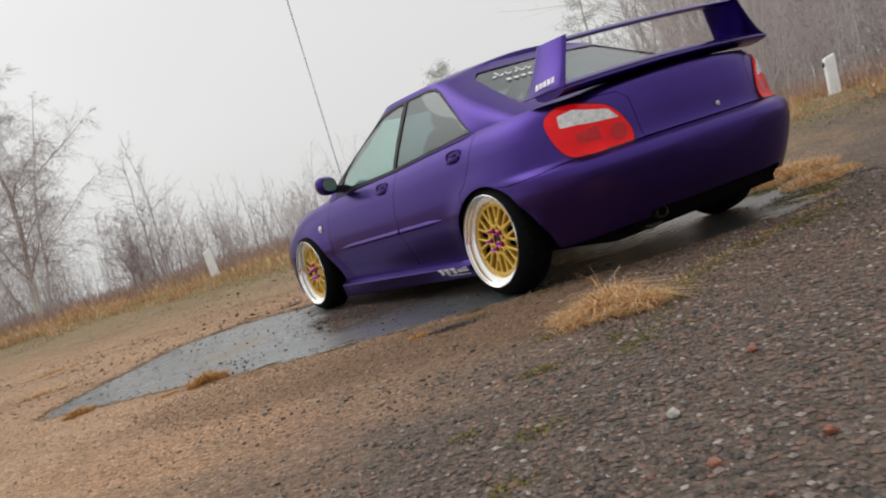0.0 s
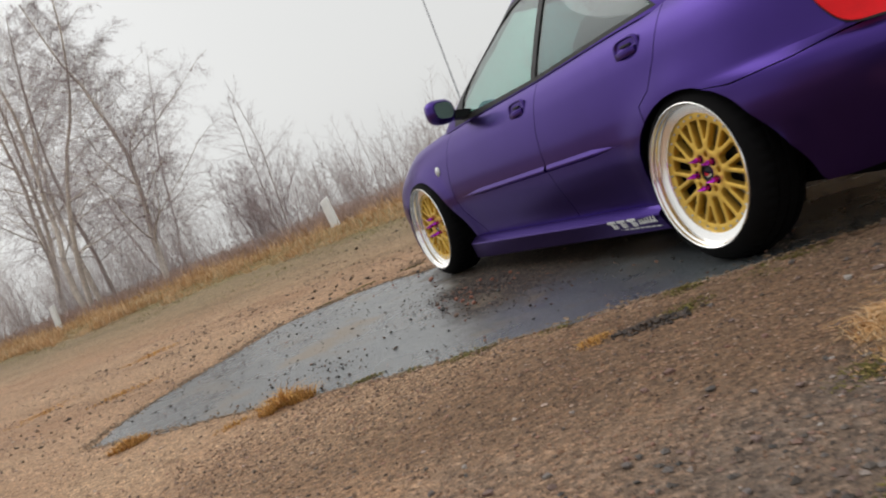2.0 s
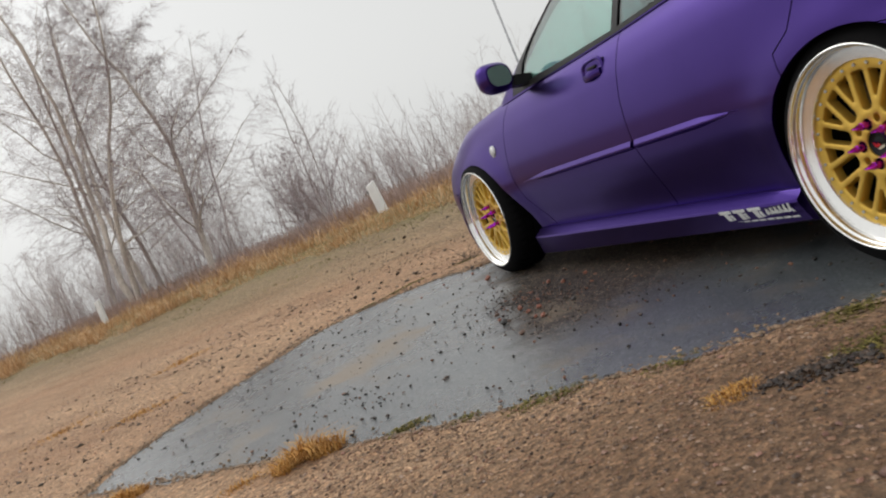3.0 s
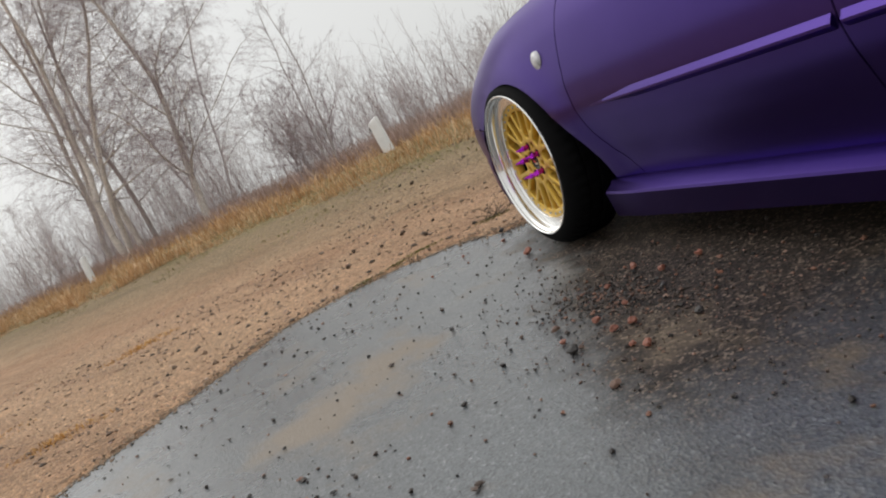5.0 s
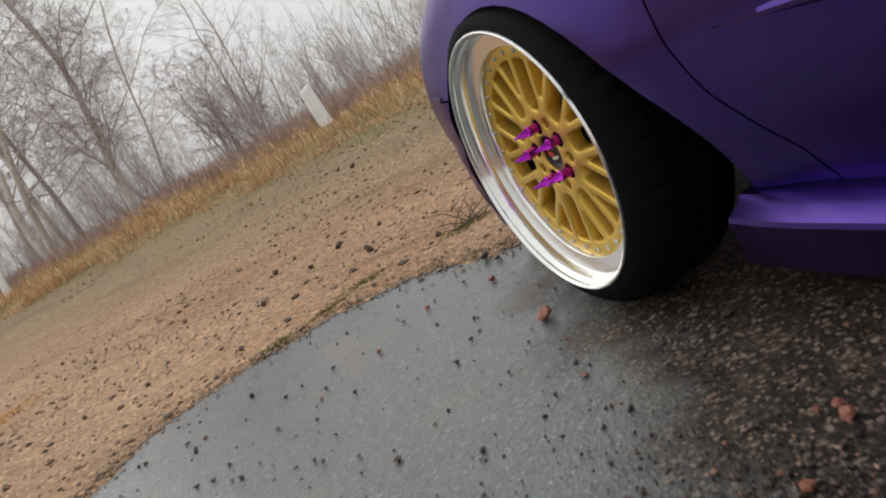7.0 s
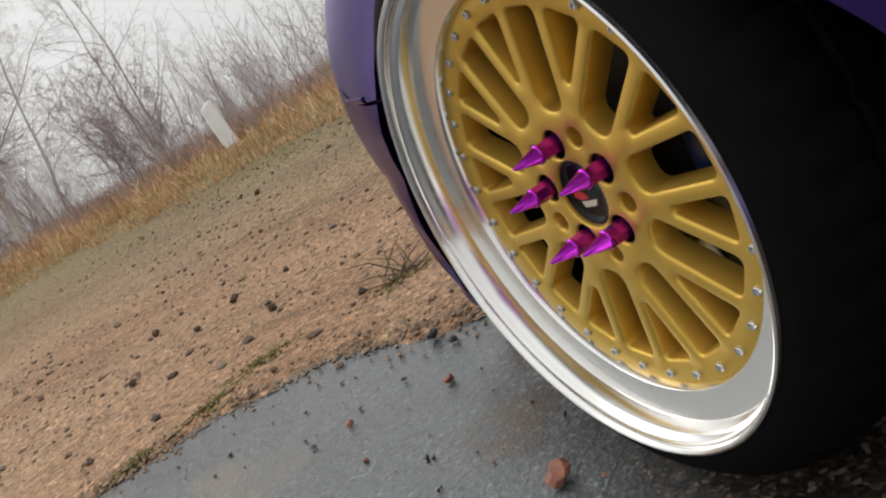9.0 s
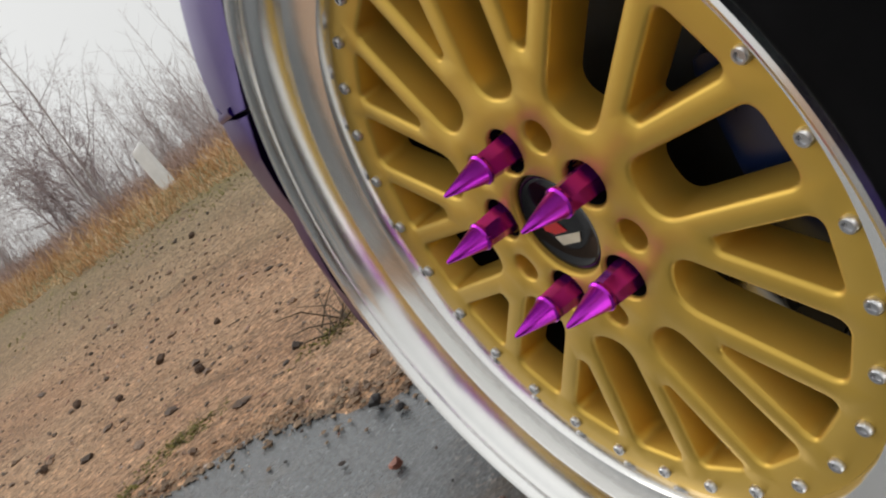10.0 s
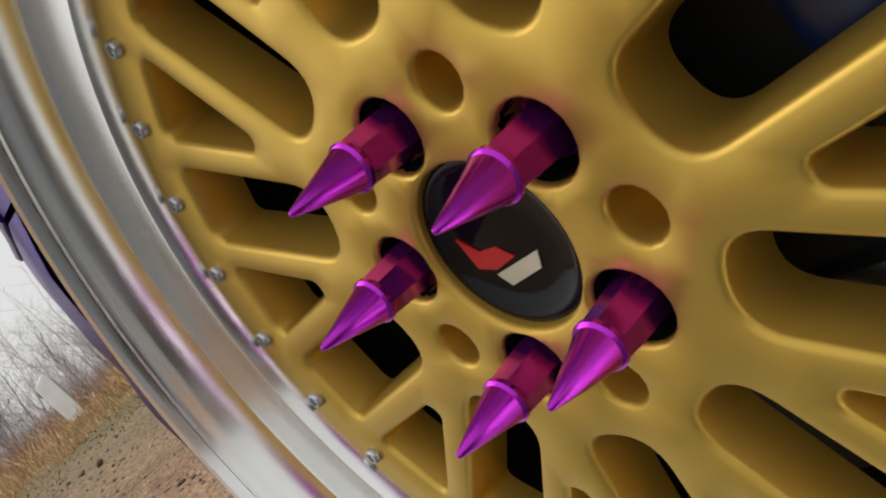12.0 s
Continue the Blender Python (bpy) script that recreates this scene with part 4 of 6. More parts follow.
def soil_material():
    m, n, l, p = mat("gravelly_soil")
    co = n.new("ShaderNodeTexCoord")
    sep = n.new("ShaderNodeSeparateXYZ")
    l.new(co.outputs["Object"], sep.inputs["Vector"])

    def math_node(op, a, b):
        k = n.new("ShaderNodeMath")
        k.operation = op
        for i, v in enumerate((a, b)):
            if isinstance(v, bpy.types.NodeSocket):
                l.new(v, k.inputs[i])
            else:
                k.inputs[i].default_value = v
        if op == "MULTIPLY_ADD":
            k.inputs[2].default_value = 0.0
        return k.outputs[0]

    big = noise_node(n, l, 0.55, 5)
    a = noise_node(n, l, 2.2, 6, 0.65)
    b = noise_node(n, l, 30.0, 8, 0.72)
    c = noise_node(n, l, 150.0, 5, 0.75)
    cross = math_node("ADD", math_node("MULTIPLY", sep.outputs["X"], VX), math_node("MULTIPLY", sep.outputs["Y"], VY))
    cross = math_node("ADD", cross, math_node("MULTIPLY", math_node("SUBTRACT", a, 0.5), 1.4))
    brown = ramp(n, l, b, (0.22, (0.16, 0.090, 0.052)), (0.5, (0.40, 0.245, 0.145)), (0.8, (0.58, 0.39, 0.26)))
    pale = ramp(n, l, b, (0.22, (0.20, 0.125, 0.075)), (0.5, (0.47, 0.315, 0.195)), (0.8, (0.62, 0.46, 0.32)))
    stony = ramp(n, l, b, (0.25, (0.045, 0.038, 0.035)), (0.5, (0.120, 0.094, 0.078)), (0.8, (0.26, 0.21, 0.175)))
    olive = ramp(n, l, b, (0.25, (0.10, 0.082, 0.045)), (0.6, (0.235, 0.195, 0.115)), (0.85, (0.33, 0.28, 0.18)))
    mossy = ramp(n, l, b, (0.3, (0.10, 0.095, 0.025)), (0.7, (0.21, 0.20, 0.06)))
    soil = mixed(n, l, ramp(n, l, big, (0.40, (0, 0, 0)), (0.60, (1, 1, 1))), brown, pale)
    soil = mixed(n, l, ramp(n, l, c, (0.38, (1, 1, 1)), (0.50, (0, 0, 0))), soil, (0.15, 0.092, 0.060))
    tm = n.new("ShaderNodeMapping")
    tm.vector_type = "TEXTURE"
    tm.inputs["Rotation"].default_value = (0, 0, math.atan2(-0.823, 0.569))
    tm.inputs["Scale"].default_value = (3.2, 0.42, 1)
    l.new(co.outputs["Object"], tm.inputs["Vector"])
    tn = n.new("ShaderNodeTexNoise")
    tn.inputs["Scale"].default_value, tn.inputs["Detail"].default_value, tn.inputs["Roughness"].default_value = 1.0, 7, 0.68
    l.new(tm.outputs["Vector"], tn.inputs["Vector"])
    soil = mixed(n, l, 1.0, soil, ramp(n, l, tn.outputs["Fac"], (0.30, (0.62, 0.60, 0.58)), (0.46, (0.95, 0.94, 0.93)), (0.62, (1.10, 1.10, 1.10)), (0.75, (1.22, 1.22, 1.21))), "MULTIPLY")
    bl = noise_node(n, l, 5.5, 6, 0.7)
    soil = mixed(n, l, 1.0, soil, ramp(n, l, bl, (0.30, (0.66, 0.63, 0.60)), (0.44, (1, 1, 1))), "MULTIPLY")
    # the worn track before the verge, then moss at its foot
    mr = n.new("ShaderNodeMapRange")
    mr.inputs["From Min"].default_value, mr.inputs["From Max"].default_value = 2.3, 4.0
    l.new(cross, mr.inputs["Value"])
    soil = mixed(n, l, math_node("MULTIPLY", mr.outputs["Result"], 0.7), soil, olive)
    mg = n.new("ShaderNodeMapRange")
    mg.inputs["From Min"].default_value, mg.inputs["From Max"].default_value = 4.3, 4.9
    l.new(cross, mg.inputs["Value"])
    soil = mixed(n, l, math_node("MULTIPLY", mg.outputs["Result"], 0.6), soil, mossy)
    # grey gravel behind the car
    g = math_node("ADD", math_node("MULTIPLY", sep.outputs["Y"], -1.0), math_node("MULTIPLY", sep.outputs["X"], 0.42))
    g = math_node("ADD", g, math_node("MULTIPLY", math_node("SUBTRACT", a, 0.5), 2.6))
    gr = n.new("ShaderNodeMapRange")
    gr.inputs["From Min"].default_value, gr.inputs["From Max"].default_value = -0.8, 0.9
    l.new(g, gr.inputs["Value"])
    soil = mixed(n, l, gr.outputs["Result"], soil, stony)
    # damp darker soil along the asphalt's near edge
    away = math_node("ADD", math_node("MULTIPLY", sep.outputs["X"], -0.735), math_node("MULTIPLY", sep.outputs["Y"], -0.678))
    away = math_node("ADD", away, math_node("MULTIPLY", math_node("SUBTRACT", a, 0.5), 0.5))
    near_edge = ramp(n, l, math_node("MULTIPLY_ADD", away, 0.5), (0.42, (0, 0, 0)), (0.5, (1, 1, 1)), (0.82, (1, 1, 1)), (1.0, (0, 0, 0)))
    low = n.new("ShaderNodeMapRange")
    low.inputs["From Min"].default_value, low.inputs["From Max"].default_value = 0.9, -0.1
    l.new(math_node("ADD", sep.outputs["Y"], math_node("MULTIPLY", math_node("SUBTRACT", big, 0.5), 1.2)), low.inputs["Value"])
    side = n.new("ShaderNodeMapRange")
    side.inputs["From Min"].default_value, side.inputs["From Max"].default_value = -0.4, -1.0
    l.new(sep.outputs["X"], side.inputs["Value"])
    damp = mixed(n, l, 1.0, near_edge, math_node("MULTIPLY", low.outputs["Result"], side.outputs["Result"]), "MULTIPLY")
    soil = mixed(n, l, mixed(n, l, 1.0, damp, (0.8, 0.8, 0.8), "MULTIPLY"), soil, ramp(n, l, b, (0.25, (0.045, 0.027, 0.016)), (0.5, (0.15, 0.09, 0.052)), (0.8, (0.28, 0.18, 0.11))))
    # scattered moss
    ms = noise_node(n, l, 1.7, 7, 0.7)
    soil = mixed(n, l, ramp(n, l, ms, (0.66, (0, 0, 0)), (0.74, (0.55, 0.55, 0.55))), soil, mossy)
    vo = n.new("ShaderNodeTexVoronoi")
    vo.inputs["Scale"].default_value = 95.0
    l.new(co.outputs["Object"], vo.inputs["Vector"])
    sc = n.new("ShaderNodeSeparateColor")
    l.new(vo.outputs["Color"], sc.inputs["Color"])
    grain = ramp(n, l, sc.outputs["Red"], (0.0, (0.45, 0.43, 0.42)), (0.3, (0.92, 0.90, 0.88)), (0.7, (1.22, 1.16, 1.11)), (0.92, (1.5, 1.36, 1.24)), (1.0, (2.0, 1.9, 1.8)))
    soil = mixed(n, l, 0.85, soil, grain, "MULTIPLY")
    l.new(soil, p.inputs["Base Color"])
    p.inputs["Roughness"].default_value = 0.85
    p.inputs["Specular IOR Level"].default_value = 0.3
    bumped(n, l, p, mixed(n, l, 0.5, mixed(n, l, 0.45, b, c), vo.outputs["Distance"]), 1.0, 0.012)
    return m


def asphalt_material():
    m, n, l, p = mat("wet_asphalt")
    b = noise_node(n, l, 1.3, 6, 0.6)
    c = noise_node(n, l, 210.0, 3, 0.7)
    e = noise_node(n, l, 34.0, 5, 0.7)
    d = noise_node(n, l, 3.6, 8, 0.66, "Object", (1.0, 0.7, 1.0))
    col = ramp(n, l, c, (0.30, (0.046, 0.052, 0.056)), (0.50, (0.092, 0.103, 0.110)), (0.64, (0.140, 0.150, 0.156)), (0.78, (0.34, 0.325, 0.305)))
    col = mixed(n, l, ramp(n, l, e, (0.35, (0.35, 0.35, 0.35)), (0.65, (0, 0, 0))), col, (0.07, 0.07, 0.075))
    gv = n.new("ShaderNodeTexVoronoi")
    gv.inputs["Scale"].default_value = 150.0
    gc = n.new("ShaderNodeTexCoord")
    l.new(gc.outputs["Object"], gv.inputs["Vector"])
    gs = n.new("ShaderNodeSeparateColor")
    l.new(gv.outputs["Color"], gs.inputs["Color"])
    col = mixed(n, l, 0.8, col, ramp(n, l, gs.outputs["Green"], (0.0, (0.35, 0.35, 0.36)), (0.25, (0.85, 0.87, 0.88)), (0.75, (1.1, 1.1, 1.1)), (0.93, (1.35, 1.3, 1.25)), (1.0, (2.6, 2.5, 2.4))), "MULTIPLY")
    col = mixed(n, l, 0.7, col, ramp(n, l, b, (0.3, (0.56, 0.60, 0.62)), (0.7, (1.08, 1.11, 1.12))), "MULTIPLY")
    # a film of dried mud in the middle of the patch, and flecks elsewhere
    co = n.new("ShaderNodeTexCoord")
    mp = n.new("ShaderNodeMapping")
    mp.vector_type = "TEXTURE"
    mp.inputs["Location"].default_value = (-1.75, 2.15, 0)
    mp.inputs["Rotation"].default_value = (0, 0, radians(32))
    mp.inputs["Scale"].default_value = (0.42, 0.27, 1)
    l.new(co.outputs["Object"], mp.inputs["Vector"])
    ln = n.new("ShaderNodeVectorMath")
    ln.operation = "LENGTH"
    l.new(mp.outputs["Vector"], ln.inputs[0])
    k = n.new("ShaderNodeMath")
    k.operation = "MULTIPLY_ADD"
    l.new(d, k.inputs[0])
    k.inputs[1].default_value = -2.6
    k2 = n.new("ShaderNodeMath")
    k2.operation = "ADD"
    l.new(ln.outputs["Value"], k2.inputs[0])
    k2.inputs[1].default_value = 1.3
    l.new(k2.outputs[0], k.inputs[2])
    film = ramp(n, l, k.outputs[0], (0.45, (0.75, 0.75, 0.75)), (1.15, (0, 0, 0)))
    dirt = mixed(n, l, 1.0, film, ramp(n, l, d, (0.54, (0, 0, 0)), (0.70, (0.55, 0.55, 0.55))), "LIGHTEN")
    # coarse dark stone beside and below the car, with the car's shade in its colour
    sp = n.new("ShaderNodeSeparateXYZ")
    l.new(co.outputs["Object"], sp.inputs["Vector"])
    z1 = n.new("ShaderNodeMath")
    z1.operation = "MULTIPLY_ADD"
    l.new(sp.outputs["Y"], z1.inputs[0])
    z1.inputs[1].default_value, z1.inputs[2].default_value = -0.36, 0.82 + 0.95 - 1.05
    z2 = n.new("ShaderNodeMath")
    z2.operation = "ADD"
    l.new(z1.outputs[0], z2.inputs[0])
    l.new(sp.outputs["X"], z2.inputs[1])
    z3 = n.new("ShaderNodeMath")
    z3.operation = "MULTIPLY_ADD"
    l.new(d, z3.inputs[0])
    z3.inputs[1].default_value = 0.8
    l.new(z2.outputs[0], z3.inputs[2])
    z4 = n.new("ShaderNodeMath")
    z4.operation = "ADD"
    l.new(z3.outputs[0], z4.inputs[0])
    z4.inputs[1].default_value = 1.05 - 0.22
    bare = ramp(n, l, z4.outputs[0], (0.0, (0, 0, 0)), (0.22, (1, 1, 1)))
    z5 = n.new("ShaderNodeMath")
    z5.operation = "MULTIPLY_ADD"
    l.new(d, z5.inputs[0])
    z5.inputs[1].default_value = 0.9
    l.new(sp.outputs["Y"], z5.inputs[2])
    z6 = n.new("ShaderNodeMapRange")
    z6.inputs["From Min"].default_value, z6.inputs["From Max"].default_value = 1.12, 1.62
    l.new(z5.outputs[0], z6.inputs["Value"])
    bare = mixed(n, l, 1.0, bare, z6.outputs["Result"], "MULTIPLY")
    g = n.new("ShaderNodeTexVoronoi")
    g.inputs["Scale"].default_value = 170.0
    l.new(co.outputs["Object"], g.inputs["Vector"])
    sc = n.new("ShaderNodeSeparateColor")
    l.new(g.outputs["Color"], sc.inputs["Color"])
    grit_and_shade = ramp(n, l, sc.outputs["Red"], (0.0, (0.010, 0.008, 0.007)), (0.55, (0.030, 0.023, 0.019)), (0.85, (0.075, 0.054, 0.041)), (0.97, (0.24, 0.18, 0.14)))
    col = mixed(n, l, bare, col, grit_and_shade)
    l.new(mixed(n, l, dirt, col, mixed(n, l, c, (0.17, 0.125, 0.085), (0.33, 0.25, 0.17))), p.inputs["Base Color"])
    r = mixed(n, l, dirt, ramp(n, l, b, (0.35, (0.20, 0.20, 0.20)), (0.65, (0.36, 0.36, 0.36))), (0.6, 0.6, 0.6))
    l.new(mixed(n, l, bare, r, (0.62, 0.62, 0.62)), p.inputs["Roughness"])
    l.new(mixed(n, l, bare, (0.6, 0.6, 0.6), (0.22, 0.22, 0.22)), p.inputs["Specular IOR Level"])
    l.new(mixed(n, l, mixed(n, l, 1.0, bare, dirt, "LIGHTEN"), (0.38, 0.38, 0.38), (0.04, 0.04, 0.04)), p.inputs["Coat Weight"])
    p.inputs["Coat Roughness"].default_value = 0.24
    bumped(n, l, p, mixed(n, l, 0.4, mixed(n, l, 0.5, c, gv.outputs["Distance"]), e), 0.85, 0.0035)
    l.new(p.inputs["Normal"].links[0].from_socket, p.inputs["Coat Normal"])
    return m


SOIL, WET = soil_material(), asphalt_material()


def axis(fine0, fine1, step, far):
    v = list(np.arange(fine0, fine1 + 1e-6, step))
    d, x = step, fine1
    while x < far:
        d *= 1.16
        x += d
        v.append(x)
    d, x = step, fine0
    while x > -far:
        d *= 1.16
        x -= d
        v.insert(0, x)
    return v


def soil_lap(x, y):
    """Height to which crumbled soil laps over the asphalt's rim, and the distance from that rim."""
    best = 9.0
    for (ax, ay), (bx, by) in zip(ASPHALT, ASPHALT[1:] + ASPHALT[:1]):
        ux, uy = bx - ax, by - ay
        t = min(max(((x - ax) * ux + (y - ay) * uy) / (ux * ux + uy * uy), 0), 1)
        best = min(best, (x - ax - t * ux) ** 2 + (y - ay - t * uy) ** 2)
    d = math.sqrt(best) * (-1 if inside((x, y), ASPHALT) else 1)
    d += 0.055 * noise.noise((x * 4, y * 4, 7)) + 0.03 * noise.noise((x * 9, y * 9, 2))
    return min(0.003 + 0.3 * d, 0.014 * (1 - d / 0.45)), d


def soil_z(x, y):
    z = ground_z(x, y) + 0.012 * noise.noise((x * 1.3, y * 1.3, 0)) + 0.006 * noise.noise((x * 5, y * 5, 3)) - 0.004
    if -3.6 < x < 2.3 and -1.5 < y < 4.4:
        lap, d = soil_lap(x, y)
        z = max(lap, -0.012) if d < 0.02 else max(z, lap)
    return z


def build_ground():
    xs, ys = axis(-4.5, 2.5, 0.06, 600), axis(-4.5, 6.0, 0.06, 600)
    verts = []
    for y in ys:
        for x in xs:
            near = math.hypot(x, y - 1) < 14
            verts.append((x, y, soil_z(x, y) if near else ground_z(x, y) - 0.004))
    nx = len(xs)
    faces = [(j * nx + i, j * nx + i + 1, (j + 1) * nx + i + 1, (j + 1) * nx + i) for j in range(len(ys) - 1) for i in range(nx - 1)]
    me = bpy.data.meshes.new("ground")
    me.from_pydata(verts, [], faces)
    me.shade_smooth()
    me.materials.append(SOIL)
    return tagged(new("ground", me), "brown gravelly soil lot with sparse moss and grass", "ground", kind="structure")


ground = build_ground()


def build_asphalt():
    from mathutils.geometry import delaunay_2d_cdt

    rim = []
    for x, y in dense(ASPHALT, 0.05):
        rim.append(Vector((-0.6 + (x + 0.6) * 1.04, 1.5 + (y - 1.5) * 1.04)))
    grid = [Vector((x, y)) for x in np.arange(-3.1, 1.7, 0.1) for y in np.arange(-1.1, 3.9, 0.1) if inside((x, y), ASPHALT)]
    res = delaunay_2d_cdt(rim + grid, [(i, (i + 1) % len(rim)) for i in range(len(rim))], [], 1, 1e-5)
    bm = bmesh.new()
    vs = [bm.verts.new((p.x, p.y, 0.002 + 0.003 * noise.noise((p.x * 2, p.y * 2, 1)))) for p in res[0]]
    for f in res[2]:
        bm.faces.new([vs[i] for i in f])
    edge = [e for e in bm.edges if e.is_boundary]
    ext = bmesh.ops.extrude_edge_only(bm, edges=edge)["geom"]
    for g in ext:
        if isinstance(g, bmesh.types.BMVert):
            g.co.z -= 0.03
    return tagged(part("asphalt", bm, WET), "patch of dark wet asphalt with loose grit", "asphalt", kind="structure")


asphalt = build_asphalt()

# ---- loose stones and grit ----
def rock_soup(name, spots, colours, label, seed, coarse=False):
    """Many small angular stones joined into one mesh; spots are (x, y, z, size)."""
    rng = np.random.default_rng(seed)
    base = np.array([(1, 0, 0), (-1, 0, 0), (0, 1, 0), (0, -1, 0), (0, 0, 1), (0, 0, -1), (0.6, 0.6, 0.55), (-0.6, 0.55, 0.5), (0.55, -0.6, 0.55), (-0.6, -0.6, 0.5)], float)
    tris = np.array([(6, 4, 0), (6, 2, 4), (6, 0, 2), (7, 4, 2), (7, 1, 4), (7, 2, 1), (8, 0, 4), (8, 4, 3), (8, 3, 0), (9, 4, 1), (9, 3, 4), (9, 1, 3), (5, 2, 0), (5, 1, 2), (5, 3, 1), (5, 0, 3)])
    if coarse:
        base = base[[0, 1, 2, 3, 4, 5]] * np.array([[1.15], [1.1], [1.2], [1.1], [0.9], [1.0]])
        tris = np.array([(0, 2, 4), (2, 1, 4), (1, 3, 4), (3, 0, 4), (2, 0, 5), (1, 2, 5), (3, 1, 5), (0, 3, 5)])
    nv = len(base)
    n = len(spots)
    sp = np.array(spots, float)
    a = rng.uniform(0, 2 * np.pi, n)
    stretch = np.stack([rng.uniform(0.7, 1.35, n), rng.uniform(0.6, 1.1, n), rng.uniform(0.45, 0.85, n)], 1)
    v = base[None] * (1 + rng.uniform(-0.28, 0.28, (n, nv, 1))) * stretch[:, None] * sp[:, 3, None, None] * 0.5
    x = v[..., 0] * np.cos(a)[:, None] - v[..., 1] * np.sin(a)[:, None]
    y = v[..., 0] * np.sin(a)[:, None] + v[..., 1] * np.cos(a)[:, None]
    v = np.stack([x, y, v[..., 2]], -1) + sp[:, None, :3]
    f = (tris[None] + (np.arange(n) * nv)[:, None, None]).reshape(-1, 3)
    me = bpy.data.meshes.new(name)
    me.from_pydata(v.reshape(-1, 3).tolist(), [], f.tolist())
    m, nd, l, p = mat(name + "_stone")
    g = nd.new("ShaderNodeNewGeometry")
    c = ramp(nd, l, g.outputs["Random Per Island"], *colours)
    fine = noise_node(nd, l, 260.0, 4)
    l.new(mixed(nd, l, 0.45, c, ramp(nd, l, fine, (0.3, (0.25, 0.24, 0.23)), (0.7, (1.0, 1.0, 1.0))), "MULTIPLY"), p.inputs["Base Color"])
    p.inputs["Roughness"].default_value = 0.6
    me.materials.append(m)
    return tagged(new(name, me), label, "gravel", kind="stuff")


def top_z(x, y):
    return max(soil_z(x, y), 0.003 if inside((x, y), ASPHALT) else -1.0)


def grey_zone(x, y):
    """How far a place lies in the grey gravel behind the car."""
    return -y - 1.32 + 0.42 * (x + 1.5) + 0.5 * noise.noise((x * 1.1, y * 1.1, 4))


rng = random.Random(5)
gravel, chips = [], []
while len(gravel) < 52000:
    x, y = rng.uniform(-3.7, 1.5), rng.uniform(-3.7, 0.0)
    if grey_zone(x, y) > rng.uniform(-0.5, 0.25) and not inside((x, y), ASPHALT):
        s = 0.007 + 0.018 * rng.random() ** 2.5
        gravel.append((x, y, top_z(x, y) + s * 0.12, s))
while len(chips) < 27000:
    x, y = rng.uniform(-4.5, 3.0), rng.uniform(-3.6, 8.0)
    far = max(0.0, (y - 3.5) / 5)
    if inside((x, y), ASPHALT) or rng.random() < far * 0.6:
        continue
    s = 0.004 + 0.013 * rng.random() ** 4 + 0.006 * far * rng.random()
    chips.append((x, y, top_z(x, y) + s * 0.15, s))
brown = []
while len(brown) < 20000:
    x, y = rng.uniform(-2.7, 0.2), rng.uniform(-2.3, 0.9)
    if inside((x, y), ASPHALT) or -0.735 * x - 0.678 * y > 1.9 + rng.gauss(0, 0.45):
        continue
    s = 0.004 + 0.010 * rng.random() ** 3
    brown.append((x, y, top_z(x, y) + s * 0.12, s))
rock_soup("brown_gravel", brown, ((0.0, (0.060, 0.033, 0.020)), (0.35, (0.20, 0.112, 0.064)), (0.65, (0.32, 0.165, 0.095)), (0.9, (0.38, 0.235, 0.15)), (1.0, (0.48, 0.34, 0.25))), "fine brown and reddish gravel over damp soil", 19, True)
rock_soup("grey_gravel", gravel, ((0.0, (0.035, 0.030, 0.027)), (0.35, (0.14, 0.108, 0.088)), (0.58, (0.27, 0.145, 0.105)), (0.85, (0.13, 0.110, 0.10)), (0.97, (0.36, 0.29, 0.25)), (1.0, (0.55, 0.49, 0.44))), "loose grey and reddish gravel chippings", 1, True)
rock_soup("soil_stones", chips, ((0.0, (0.10, 0.074, 0.056)), (0.3, (0.22, 0.145, 0.10)), (0.6, (0.34, 0.22, 0.15)), (0.8, (0.40, 0.19, 0.13)), (1.0, (0.58, 0.46, 0.38))), "small dark and brown stones on bare soil", 2, True)
# clods along the soil beyond the asphalt and grit on it
clods, grit = [], []
while len(clods) < 1100:
    x, y = rng.uniform(-3.6, 1.6), rng.uniform(2.6, 7.5)
    if inside((x, y), ASPHALT) or noise.noise((x * 0.9, y * 0.9, 11)) < rng.uniform(-0.4, 0.35):
        continue
    s = 0.009 + 0.026 * rng.random() ** 3
    clods.append((x, y, top_z(x, y) + s * 0.1, s))
big = 0
while big < 220:
    x, y = rng.uniform(-3.0, 0.9), rng.uniform(3.0, 6.6)
    if inside((x, y), ASPHALT) or noise.noise((x * 1.6, y * 1.6, 23)) < 0.12 + 0.3 * rng.random():
        continue
    s = 0.010 + 0.020 * rng.random() ** 2
    clods.append((x, y, top_z(x, y) + s * 0.05, s))
    big += 1
rock_soup("soil_clods", clods, ((0.0, (0.065, 0.045, 0.034)), (0.35, (0.17, 0.11, 0.075)), (1.0, (0.34, 0.22, 0.145))), "dark crumbly soil clods", 3)
while len(grit) < 1150:
    x, y = rng.uniform(-3.0, 0.2), rng.uniform(-0.5, 3.8)
    if not inside((x, y), ASPHALT):
        continue
    s = 0.004 + 0.013 * rng.random() ** 3
    grit.append((x, y, 0.003 + s * 0.2, s))
for _ in range(190):
    x, y = rng.gauss(-1.08, 0.17), rng.gauss(1.72, 0.24)
    s = 0.004 + 0.013 * rng.random() ** 3
    grit.append((x, y, 0.003 + s * 0.2, s))
